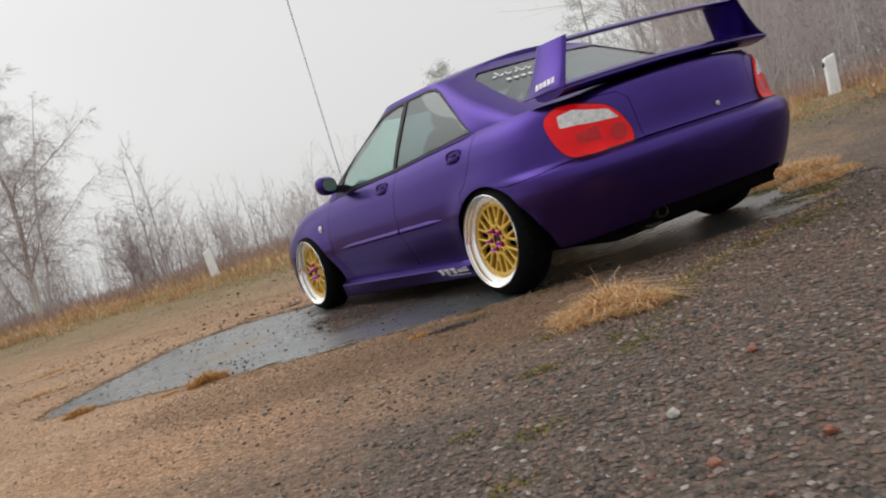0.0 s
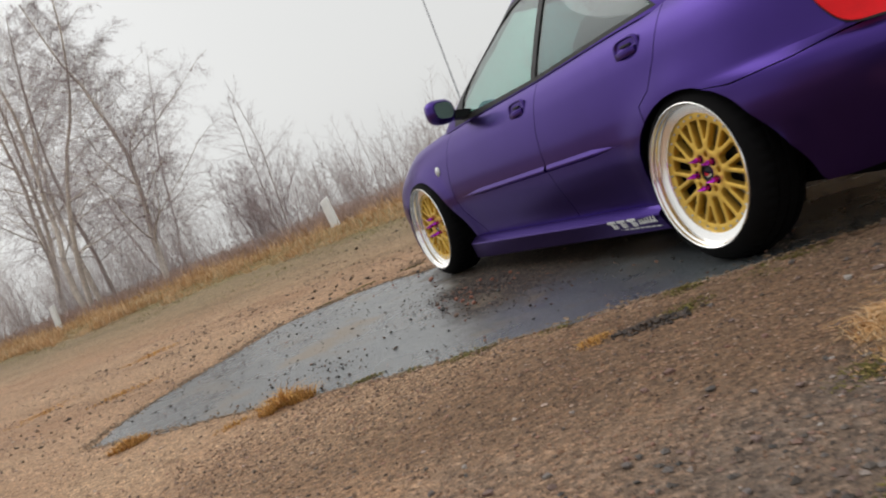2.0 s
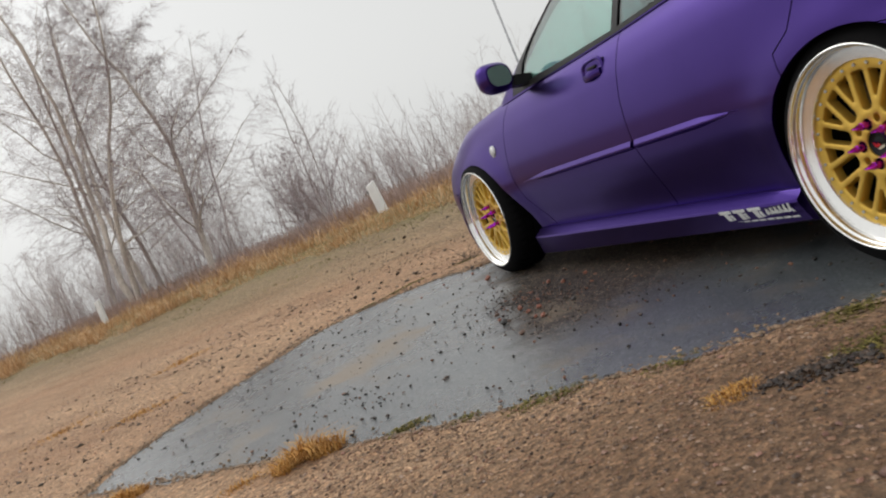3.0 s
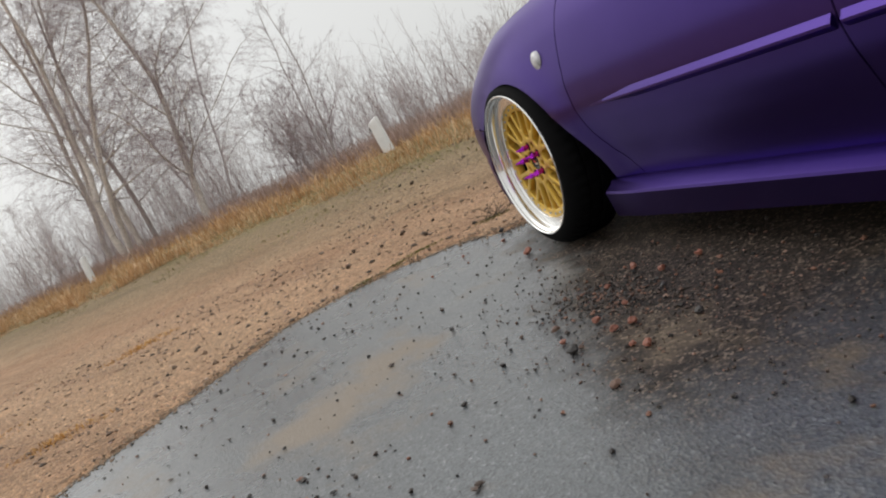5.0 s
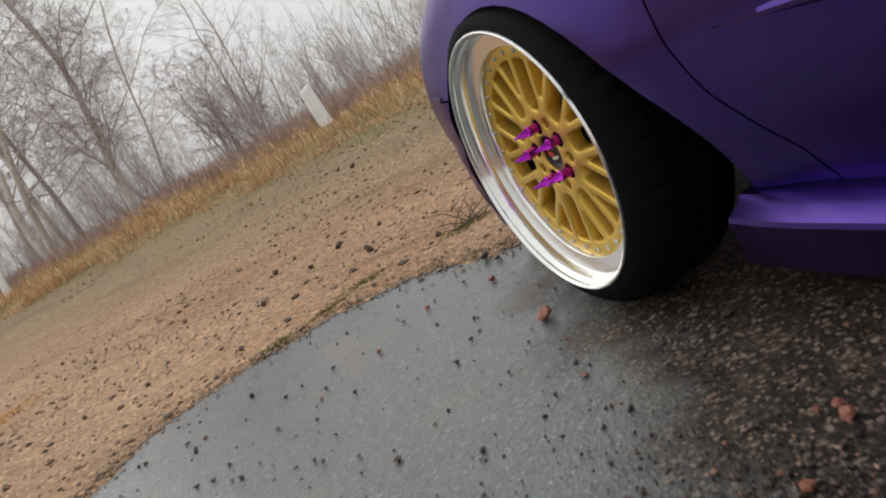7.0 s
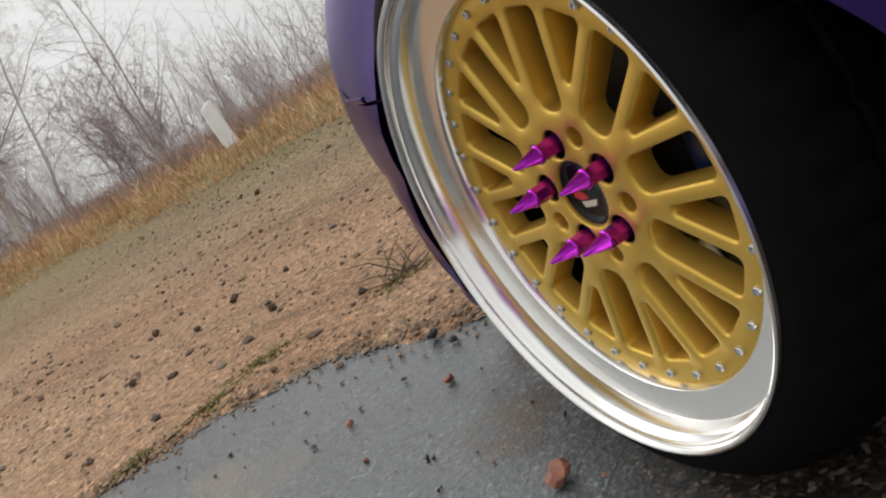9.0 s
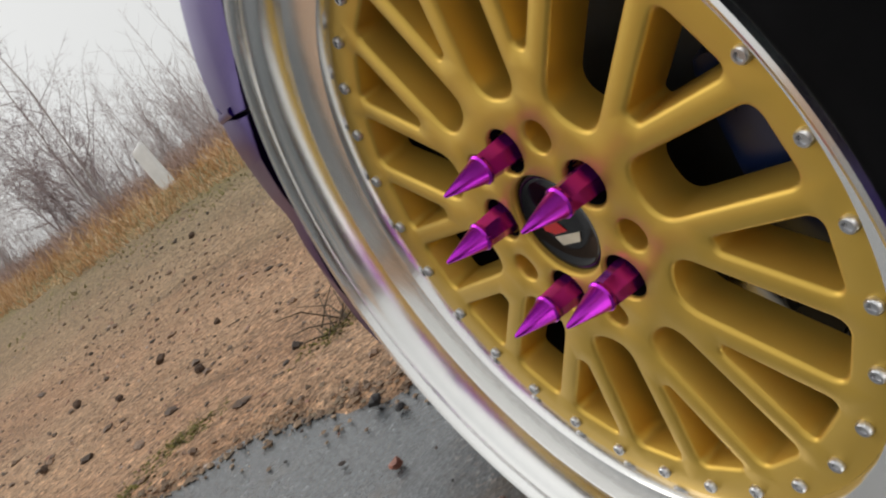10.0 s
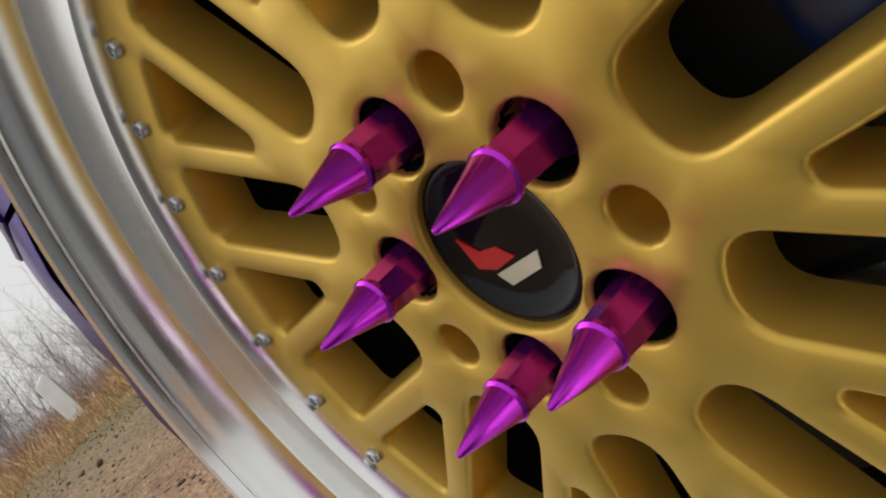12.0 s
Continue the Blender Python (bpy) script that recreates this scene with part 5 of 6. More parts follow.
for _ in range(420):
    x, y = rng.gauss(-1.09, 0.055), rng.gauss(1.75, 0.11)
    s = 0.005 + 0.009 * rng.random() ** 2
    grit.append((x, y, 0.003 + s * 0.2, s))
for _ in range(1500):
    x, y = rng.gauss(-1.06, 0.16), rng.gauss(1.55, 0.38)
    s = 0.003 + 0.006 * rng.random() ** 2
    if inside((x, y), ASPHALT):
        grit.append((x, y, 0.003 + s * 0.2, s))
for _ in range(120):
    x, y = rng.gauss(-2.0, 0.14), rng.gauss(1.35, 0.22)
    s = 0.004 + 0.012 * rng.random() ** 2
    if inside((x, y), ASPHALT):
        grit.append((x, y, 0.003 + s * 0.2, s))
rim = dense(ASPHALT, 0.02)
crumb_rim = []
for x, y in rim:
    for _ in range(6):
        px, py = x + rng.gauss(0, 0.045), y + rng.gauss(0, 0.045)
        s = 0.004 + 0.012 * rng.random() ** 2
        crumb_rim.append((px, py, top_z(px, py) + s * 0.1, s))
    for _ in range(7):
        px, py = x + rng.gauss(0, 0.011), y + rng.gauss(0, 0.011)
        s = 0.007 + 0.010 * rng.random() ** 2
        crumb_rim.append((px, py, top_z(px, py) + s * 0.1, s))
rock_soup("edge_crumbs", crumb_rim, ((0.0, (0.16, 0.105, 0.065)), (0.4, (0.29, 0.185, 0.11)), (0.8, (0.42, 0.28, 0.17)), (1.0, (0.22, 0.165, 0.10))), "brown soil crumbs along the broken asphalt edge", 9, True)
rock_soup("asphalt_grit", grit, ((0.0, (0.020, 0.018, 0.017)), (0.45, (0.06, 0.045, 0.038)), (0.75, (0.13, 0.085, 0.065)), (0.93, (0.26, 0.12, 0.075)), (1.0, (0.42, 0.26, 0.19))), "loose grit and small red stones on asphalt", 4)

STONE_RED = simple("red_stone", (0.30, 0.115, 0.075), 0.55, vary=0.4, scale=60, bump=0.6)
STONE_DARK = simple("dark_stone", (0.045, 0.040, 0.038), 0.5, vary=0.4, scale=60, bump=0.6)
CLOD = simple("dark_soil_clod", (0.095, 0.066, 0.050), 0.9, vary=0.5, scale=90, bump=0.8, spec=0.1)
STONE_BROWN = simple("brown_stone", (0.19, 0.115, 0.085), 0.6, vary=0.4, scale=60, bump=0.6)


def stone(x, y, size, material, label, seed):
    r = random.Random(seed)
    bm = bmesh.new()
    bmesh.ops.create_icosphere(bm, subdivisions=2, radius=size / 2)
    o = r.uniform(0, 50)
    for v in bm.verts:
        v.co *= 1 + 0.6 * noise.noise((v.co.x / size * 2.4 + o, v.co.y / size * 2, v.co.z / size * 2))
        v.co.z *= 0.75
    low = min(v.co.z for v in bm.verts)
    ob = part("stone", bm, material, None, "", 25)
    ob.matrix_basis = pose(x, y, top_z(x, y) - low * 0.9, 0, 0, r.uniform(0, 360))
    return tagged(ob, label, "stone", "loose stones on the asphalt")


for k, (x, y, s, m, w) in enumerate((
    (-0.917, 2.691, 0.042, STONE_RED, "red"), (-1.383, 2.237, 0.026, STONE_DARK, "dark"), (-1.158, 3.147, 0.024, STONE_RED, "red"), (-1.22, 2.365, 0.02, STONE_DARK, "dark"),
    (-1.322, 1.519, 0.036, STONE_DARK, "dark"), (-1.373, 1.236, 0.040, STONE_BROWN, "brown"), (-1.607, 2.443, 0.022, STONE_DARK, "dark"), (-1.303, 1.525, 0.022, STONE_BROWN, "brown"),
    (-1.203, 1.633, 0.038, STONE_RED, "red"), (-1.18, 1.50, 0.042, STONE_RED, "red"), (-1.06, 1.83, 0.030, STONE_RED, "red"), (-0.94, 1.905, 0.026, STONE_RED, "red"), (-1.02, 1.62, 0.028, STONE_DARK, "dark"),
    (-0.86, 1.70, 0.034, STONE_RED, "red"), (-1.25, 1.38, 0.028, STONE_RED, "red"), (-1.10, 1.35, 0.032, STONE_DARK, "dark"),
    (-1.218, 1.518, 0.036, STONE_RED, "red"), (-1.304, 1.613, 0.028, STONE_RED, "red"), (-1.24, 1.336, 0.036, STONE_RED, "red"), (-1.323, 1.521, 0.050, STONE_DARK, "dark"), (-1.269, 1.727, 0.034, STONE_BROWN, "brown"),
    (-0.947, 1.739, 0.036, STONE_RED, "red"), (-0.95, 1.879, 0.034, STONE_RED, "red"), (-1.118, 1.64, 0.030, STONE_RED, "red"), (-0.84, 3.126, 0.032, STONE_RED, "red"), (-0.762, 3.337, 0.044, STONE_DARK, "dark"), (-0.758, 3.261, 0.030, STONE_DARK, "dark"), (-0.986, 3.237, 0.026, STONE_RED, "red"))):
    stone(x, y, s * (0.72 if k == 0 else 0.55), m, f"small {w} rough stone lying on wet asphalt", 40 + k)


for k, (x, y, s) in enumerate(((-1.216, 4.613, 0.034), (-0.796, 4.419, 0.036), (-0.812, 4.856, 0.040), (-1.059, 5.179, 0.036), (-0.967, 4.779, 0.030), (-0.626, 4.812, 0.026), (-0.135, 6.803, 0.045))):
    stone(x, y, s * 0.8, CLOD, "dark crumbly clod lying on bare soil", 90 + k)


# single stones that can be told apart, lying on the lot and the asphalt
def pebble_material(name, *stops):
    m, n, l, p = mat(name)
    o = n.new("ShaderNodeObjectInfo")
    f = noise_node(n, l, 90.0, 5)
    l.new(mixed(n, l, 0.6, ramp(n, l, o.outputs["Random"], *stops), ramp(n, l, f, (0.3, (0.35, 0.34, 0.33)), (0.7, (1.15, 1.12, 1.1))), "MULTIPLY"), p.inputs["Base Color"])
    p.inputs["Roughness"].default_value = 0.65
    bumped(n, l, p, f, 0.5, 0.003)
    return m


def pebble_meshes(material, seed):
    r = random.Random(seed)
    out = []
    for _ in range(6):
        bm = bmesh.new()
        bmesh.ops.create_icosphere(bm, subdivisions=1, radius=0.5)
        o = r.uniform(0, 90)
        for v in bm.verts:
            v.co *= 1 + 0.75 * noise.noise((v.co.x * 2 + o, v.co.y * 2, v.co.z * 2))
            v.co.y *= r.uniform(0.78, 0.82)
            v.co.z *= 0.62
        me = bpy.data.meshes.new("stone")
        bm.to_mesh(me)
        bm.free()
        me.materials.append(material)
        out.append(me)
    return out


LOOSE = pebble_meshes(pebble_material("loose_gravel_stone", (0.0, (0.06, 0.055, 0.05)), (0.35, (0.20, 0.17, 0.155)), (0.6, (0.30, 0.15, 0.11)), (0.85, (0.22, 0.19, 0.18)), (1.0, (0.46, 0.42, 0.38))), 301)
GRITTY = pebble_meshes(pebble_material("wet_grit_stone", (0.0, (0.022, 0.019, 0.018)), (0.45, (0.06, 0.046, 0.040)), (0.75, (0.15, 0.090, 0.065)), (0.92, (0.32, 0.13, 0.075)), (1.0, (0.34, 0.20, 0.15))), 302)


def scatter(meshes, count, parent, spot, sizes, seed):
    r = random.Random(seed)
    k = 0
    while k < count:
        x, y = spot(r)
        on = inside((x, y), ASPHALT)
        if on != (parent == asphalt):
            continue
        ob = new("stone", r.choice(meshes))
        ob.parent = parent
        s = sizes[0] + (sizes[1] - sizes[0]) * r.random() ** 2
        ob.matrix_basis = pose(x, y, top_z(x, y) + s * 0.16, 0, 0, r.uniform(0, 360)) @ Matrix.Scale(s, 4)
        k += 1


scatter(LOOSE, 260, ground, lambda r: (r.uniform(-2.9, -0.9), r.uniform(-3.0, -0.3)), (0.012, 0.028), 303)
scatter(GRITTY, 90, asphalt, lambda r: (r.gauss(-1.08, 0.17), r.gauss(1.66, 0.26)), (0.006, 0.016), 304)
scatter(GRITTY, 70, asphalt, lambda r: (r.uniform(-2.6, -0.9), r.uniform(0.6, 3.7)), (0.006, 0.014), 305)

# ---- grass, moss and dead plants ----
def blade_soup(name, spots, material, label, category, kind, seed, group="", wide=1.0):
    """Bent narrow blades; spots are (x, y, z, height, lean)."""
    r = random.Random(seed)
    verts, faces = [], []
    for x, y, z, h, lean in spots:
        a = r.uniform(0, 2 * math.pi)
        b = a + r.uniform(-1, 1) + math.pi / 2
        w = r.uniform(0.0007, 0.0016) * (1 + 1.2 * min(1, h)) * wide
        dx, dy = math.cos(a) * w, math.sin(a) * w
        ox, oy = math.cos(b) * lean * h, math.sin(b) * lean * h
        i = len(verts)
        verts += [(x - dx, y - dy, z), (x + dx, y + dy, z), (x - dx * 0.8 + ox * 0.3, y - dy * 0.8 + oy * 0.3, z + h * 0.5), (x + dx * 0.8 + ox * 0.3, y + dy * 0.8 + oy * 0.3, z + h * 0.5), (x + ox, y + oy, z + h * (1 - 0.35 * lean))]
        faces += [(i, i + 1, i + 3, i + 2), (i + 2, i + 3, i + 4)]
    me = bpy.data.meshes.new(name)
    me.from_pydata(verts, [], faces)
    me.materials.append(material)
    return tagged(new(name, me), label, category, group, kind)


def blade_material(name, *stops):
    m, n, l, p = mat(name)
    g = n.new("ShaderNodeNewGeometry")
    l.new(ramp(n, l, g.outputs["Random Per Island"], *stops), p.inputs["Base Color"])
    p.inputs["Roughness"].default_value = 0.75
    p.inputs["Specular IOR Level"].default_value = 0.2
    return m


STRAW = blade_material("dry_straw", (0.0, (0.36, 0.17, 0.065)), (0.35, (0.60, 0.34, 0.14)), (0.7, (0.74, 0.48, 0.24)), (1.0, (0.84, 0.66, 0.44)))
RUST = blade_material("rusty_grass", (0.0, (0.28, 0.12, 0.03)), (0.5, (0.56, 0.28, 0.07)), (1.0, (0.72, 0.44, 0.15)))
GREEN = blade_material("moss_green", (0.0, (0.056, 0.048, 0.013)), (0.5, (0.130, 0.110, 0.026)), (1.0, (0.24, 0.195, 0.058)))
VERGE = blade_material("ochre_grass", (0.0, (0.36, 0.18, 0.08)), (0.4, (0.58, 0.34, 0.16)), (0.75, (0.72, 0.48, 0.26)), (1.0, (0.82, 0.65, 0.46)))
HAZE_BLADES = blade_material("haze_mauve_blades", (0.0, (0.30, 0.20, 0.17)), (0.5, (0.42, 0.30, 0.26)), (1.0, (0.54, 0.41, 0.36)))
OLIVE = blade_material("olive_growth", (0.0, (0.13, 0.115, 0.04)), (0.5, (0.22, 0.20, 0.075)), (1.0, (0.36, 0.31, 0.14)))

EX, EY = 0.569, -0.823
verge, herbs = [], []
while len(verge) < 80000:
    s = rng.uniform(-26, 24)
    c = 4.62 + abs(rng.gauss(0, 1)) * 1.0 + 0.42 * noise.noise((s * 0.8, 1.5, 6)) + 0.22 * noise.noise((s * 2.7, 4.5, 6))
    x, y = VX * c + EX * s, VY * c + EY * s
    thick = 0.55 + 0.7 * noise.noise((s * 0.7, c, 2))
    if rng.random() > thick + 0.35:
        continue
    h = rng.uniform(0.05, 0.20) * max(0.3, 0.9 + 2.3 * noise.noise((s * 1.4, 5, c * 1.4)))
    if any(abs(s - p) < 0.3 and 4.4 < c < 6.25 for p in (-7.83, -14.62, 1.12)):
        h = min(h, 0.05)
    verge.append((x, y, ground_z(x, y) - 0.01, h, rng.uniform(0.3, 1.6)))
blade_soup("verge_grass", verge, VERGE, "strip of dry ochre grass along the verge", "grass", "stuff", 7, wide=1.7)
foot = []
while len(foot) < 7000:
    s = rng.uniform(-24, 18)
    c = 4.32 + rng.gauss(0, 0.24) + 0.42 * noise.noise((s * 0.8, 1.5, 6))
    x, y = VX * c + EX * s, VY * c + EY * s
    if noise.noise((s * 1.1, c, 12)) < rng.uniform(-0.5, 0.3):
        continue
    foot.append((x, y, ground_z(x, y) - 0.01, rng.uniform(0.010, 0.035), rng.uniform(0.4, 1.5)))
blade_soup("verge_moss", foot, OLIVE, "olive green low growth at the verge's foot", "moss", "stuff", 17, wide=4.0)
while len(herbs) < 26000:
    s, c = rng.uniform(-40, 40), rng.uniform(5.9, 16.0) if rng.random() < 0.6 else rng.uniform(5.9, 8.0)
    x, y = VX * c + EX * s, VY * c + EY * s
    if noise.noise((x * 0.5, y * 0.5, 8)) < rng.uniform(-0.5, 0.3):
        continue
    herbs.append((x, y, ground_z(x, y) - 0.01, rng.uniform(0.08, 0.12 + 0.12 * min(2.0, c - 5.9)), rng.uniform(0.3, 1.0)))
# Blades added for the ground behind the verge, with haze in their mauve colour.
heath = []
while len(heath) < 30000:
    s, c = rng.uniform(-20, 4), 6.45 + 4.5 * rng.random() ** 1.5
    x, y = VX * c + EX * s, VY * c + EY * s
    if noise.noise((s * 0.9, c * 0.9, 31)) < rng.uniform(-0.6, 0.3):
        continue
    heath.append((x, y, ground_z(x, y) - 0.01, rng.uniform(0.12, 0.34) + 0.05 * (c - 6.4), rng.uniform(0.1, 0.8)))
blade_soup("heath", heath, HAZE_BLADES, "low mauve-brown blades added for the hazy ground behind the verge", "heath", "stuff", 18, wide=2.2)
blade_soup("rough_grass", herbs, RUST, "rough brown dead grass under the trees", "grass", "stuff", 8, wide=2.0)


def tuft(x, y, radius, height, count, material, label, seed, flat=0.0):
    r = random.Random(seed)
    spots = []
    for _ in range(count):
        a, d = r.uniform(0, 2 * math.pi), radius * r.random() ** 0.7
        px, py = d * math.cos(a) * 1.25, d * math.sin(a) * 0.8
        if abs(noise.noise(((x + px) * 6, (y + py) * 6, seed))) > 0.42:
            continue
        h = height * r.uniform(0.35, 1.0) * (1.1 - 0.6 * d / radius)
        spots.append((x + px, y + py, top_z(x + px, y + py) - 0.004, h, r.uniform(0.3, 1.9) + flat))
    return blade_soup("grass_tuft", spots, material, label, "grass", "stuff", seed, "tufts of grass on the lot", 3.2 if material == GREEN else 1.25)


for k, (x, y, r_, h, n) in enumerate(((-1.25, -1.00, 0.10, 0.10, 600), (-1.24, -1.18, 0.12, 0.15, 900), (-1.15, -1.33, 0.10, 0.15, 800), (-1.14, -1.13, 0.12, 0.19, 1000))):
    tuft(x, y, r_, h, n, STRAW, "ragged tuft of dry straw-coloured grass on gravel", 210 + k, 0.5)
tuft(-1.12, -1.10, 0.12, 0.27, 55, STRAW, "few tall dry stalks above matted straw", 221)
tuft(-1.34, -1.14, 0.14, 0.05, 300, STRAW, "low tuft of dry grass on soil", 23)
for k, (x, y) in enumerate(((-0.80, -1.16), (-0.45, -1.08), (-0.05, -1.05), (0.35, -1.02), (0.75, -0.72), (1.15, -0.50))):
    tuft(x, y, 0.16, 0.035, 220, STRAW, "low dry grass among moss at the lot's edge", 230 + k, 0.4)
tuft(-2.21, 1.03, 0.095, 0.115, 1000, RUST, "rusty dry grass tuft at the asphalt edge", 24)
tuft(-2.80, 1.72, 0.075, 0.075, 700, RUST, "rusty dry grass tuft at the asphalt edge", 25)
tuft(-2.42, 1.12, 0.07, 0.035, 180, RUST, "small rusty grass tuft on soil", 26)
tuft(-1.49, -0.11, 0.055, 0.035, 260, RUST, "rusty dry grass tuft on a dark clod", 27)
tuft(-2.45, 5.85, 0.22, 0.06, 500, RUST, "low rusty grass tuft on bare soil", 28)
tuft(-2.76, 3.94, 0.20, 0.05, 420, RUST, "low rusty grass tuft on bare soil", 29)
tuft(-3.3, 4.9, 0.25, 0.05, 420, RUST, "low rusty grass tuft on bare soil", 30)
tuft(1.75, 0.30, 0.40, 0.16, 4000, STRAW, "dry straw grass tuft at the lot's edge", 31)
tuft(1.35, -0.30, 0.25, 0.12, 2000, STRAW, "dry straw grass tuft at the lot's edge", 32)
for k, (x, y, r_, n) in enumerate(((-1.52, -1.71, 0.18, 3300), (-1.40, -1.54, 0.17, 2800), (-0.87, -1.26, 0.15, 2600), (-0.62, -1.17, 0.20, 4600), (-0.28, -1.10, 0.22, 5200), (0.10, -1.10, 0.22, 5200), (0.36, -1.08, 0.20, 4200), (0.92, -0.58, 0.28, 5200), (1.25, -0.46, 0.22, 3600), (-0.96, 3.93, 0.10, 500), (-1.12, 3.86, 0.08, 380), (-1.30, 3.84, 0.07, 300), (-0.33, -1.76, 0.09, 500), (-1.05, -1.42, 0.17, 2200), (1.68, -0.22, 0.22, 1900), (-1.82, -1.52, 0.10, 900), (-2.21, -2.03, 0.09, 800), (-2.29, -1.82, 0.06, 400), (-2.51, -2.28, 0.10, 800), (-1.47, -1.11, 0.08, 600), (-0.90, -0.30, 0.12, 900), (-1.24, -0.24, 0.09, 700), (-1.40, 0.22, 0.07, 420), (-1.68, 0.47, 0.08, 460), (-1.10, -0.06, 0.08, 520), (-1.86, 0.64, 0.06, 300), (1.3, 0.1, 0.2, 1600), (-1.62, 0.42, 0.07, 400), (-1.95, 0.85, 0.06, 400))):
    tuft(x, y, r_ * 1.15, 0.018, int(n * 0.9), GREEN, "patch of olive green moss on gravel", 60 + k, 0.3)
PALESTONE = simple("pale_stone", (0.46, 0.44, 0.40), 0.7, vary=0.3, scale=60, bump=0.5)
for k, (x, y, s, m, w) in enumerate(((-2.05, -2.37, 0.032, PALESTONE, "pale"), (-2.26, -2.69, 0.028, STONE_RED, "red"), (-2.06, -2.81, 0.030, STONE_RED, "red"), (-1.62, -2.25, 0.026, STONE_RED, "red"))):
    stone(x, y, s, m, f"small {w} stone lying in gravel", 140 + k)
# crumbs of dark soil by the asphalt's edge
crumbs = []
for cx, cy, lx, ly, count in ((-1.36, -0.22, 0.060, 0.022, 520), (1.2, -0.55, 0.2, 0.07, 420)):
    for _ in range(count):
        p, q = rng.gauss(0, lx), rng.gauss(0, ly)
        x, y = cx + 0.82 * p + 0.57 * q, cy - 0.57 * p + 0.82 * q
        s = 0.005 + 0.014 * rng.random() ** 3
        crumbs.append((x, y, top_z(x, y) + s * 0.1 + 0.012 * math.exp(-(p / lx) ** 2 - (q / ly) ** 2), s))
rock_soup("dark_earth", crumbs, ((0.0, (0.018, 0.012, 0.009)), (0.6, (0.050, 0.032, 0.023)), (1.0, (0.14, 0.085, 0.055))), "crumbled dark earth at the asphalt edge", 6)


# ---- wood: trees, shrubs, twigs ----
def limb_mesh(name, segs, sides, material, parent=None, label=""):
    """Tapered sticks from (p, q, r0, r1), joined into one mesh."""
    if not segs:
        return None
    P = np.array([s[0] for s in segs])
    Q = np.array([s[1] for s in segs])
    R0, R1 = np.array([s[2] for s in segs]), np.array([s[3] for s in segs])
    D = Q - P
    D /= np.linalg.norm(D, axis=1, keepdims=True) + 1e-9
    up = np.where(np.abs(D[:, 2:3]) > 0.9, np.array([[1.0, 0, 0]]), np.array([[0, 0, 1.0]]))
    A = np.cross(D, up)
    A /= np.linalg.norm(A, axis=1, keepdims=True)
    B = np.cross(D, A)
    ang = np.arange(sides) * 2 * np.pi / sides
    ring = A[:, None] * np.cos(ang)[None, :, None] + B[:, None] * np.sin(ang)[None, :, None]
    V = np.concatenate([P[:, None] + ring * R0[:, None, None], Q[:, None] + ring * R1[:, None, None]], 1).reshape(-1, 3)
    n = len(segs)
    k = np.arange(sides)
    quad = np.stack([k, (k + 1) % sides, sides + (k + 1) % sides, sides + k], 1)
    F = (quad[None] + (np.arange(n) * 2 * sides)[:, None, None]).reshape(-1, 4)
    me = bpy.data.meshes.new(name)
    me.from_pydata(V.tolist(), [], F.tolist())
    me.shade_smooth()
    me.materials.append(material)
    ob = new(name, me)
    if parent:
        ob.parent = parent
    if label:
        tagged(ob, label)
    return ob


def bark_material(name, light, dark, marks):
    m, n, l, p = mat(name)
    a = noise_node(n, l, 6.0, 6, 0.7, "Object", (1, 1, 0.35))
    b = noise_node(n, l, 40.0, 4, 0.6, "Object", (0.4, 0.4, 1.6))
    c = ramp(n, l, a, (0.35, dark), (0.6, light))
    l.new(mixed(n, l, marks, c, ramp(n, l, b, (0.40, (0.25, 0.25, 0.25)), (0.55, (1, 1, 1))), "MULTIPLY"), p.inputs["Base Color"])
    p.inputs["Roughness"].default_value = 0.85
    bumped(n, l, p, b, 0.4, 0.01)
    return m


BIRCH = bark_material("birch_bark", (0.80, 0.73, 0.66), (0.54, 0.48, 0.44), 0.35)
TWIG = bark_material("twig_bark", (0.42, 0.34, 0.35), (0.31, 0.25, 0.26), 0.1)
GREYBARK = bark_material("grey_bark", (0.58, 0.52, 0.50), (0.43, 0.38, 0.37), 0.3)
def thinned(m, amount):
    """Makes a material part see-through, to imitate fog haze over far wood."""
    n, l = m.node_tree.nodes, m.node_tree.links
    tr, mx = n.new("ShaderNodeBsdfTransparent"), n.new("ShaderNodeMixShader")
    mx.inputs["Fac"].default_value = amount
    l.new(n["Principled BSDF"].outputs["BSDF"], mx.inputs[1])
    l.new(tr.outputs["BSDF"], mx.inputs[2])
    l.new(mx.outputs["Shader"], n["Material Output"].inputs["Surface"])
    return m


# Bark paled and part see-through: fog haze put into the material.
HAZE_PALE = thinned(bark_material("haze_pale_bark", (0.74, 0.67, 0.67), (0.62, 0.55, 0.55), 0.1), 0.35)


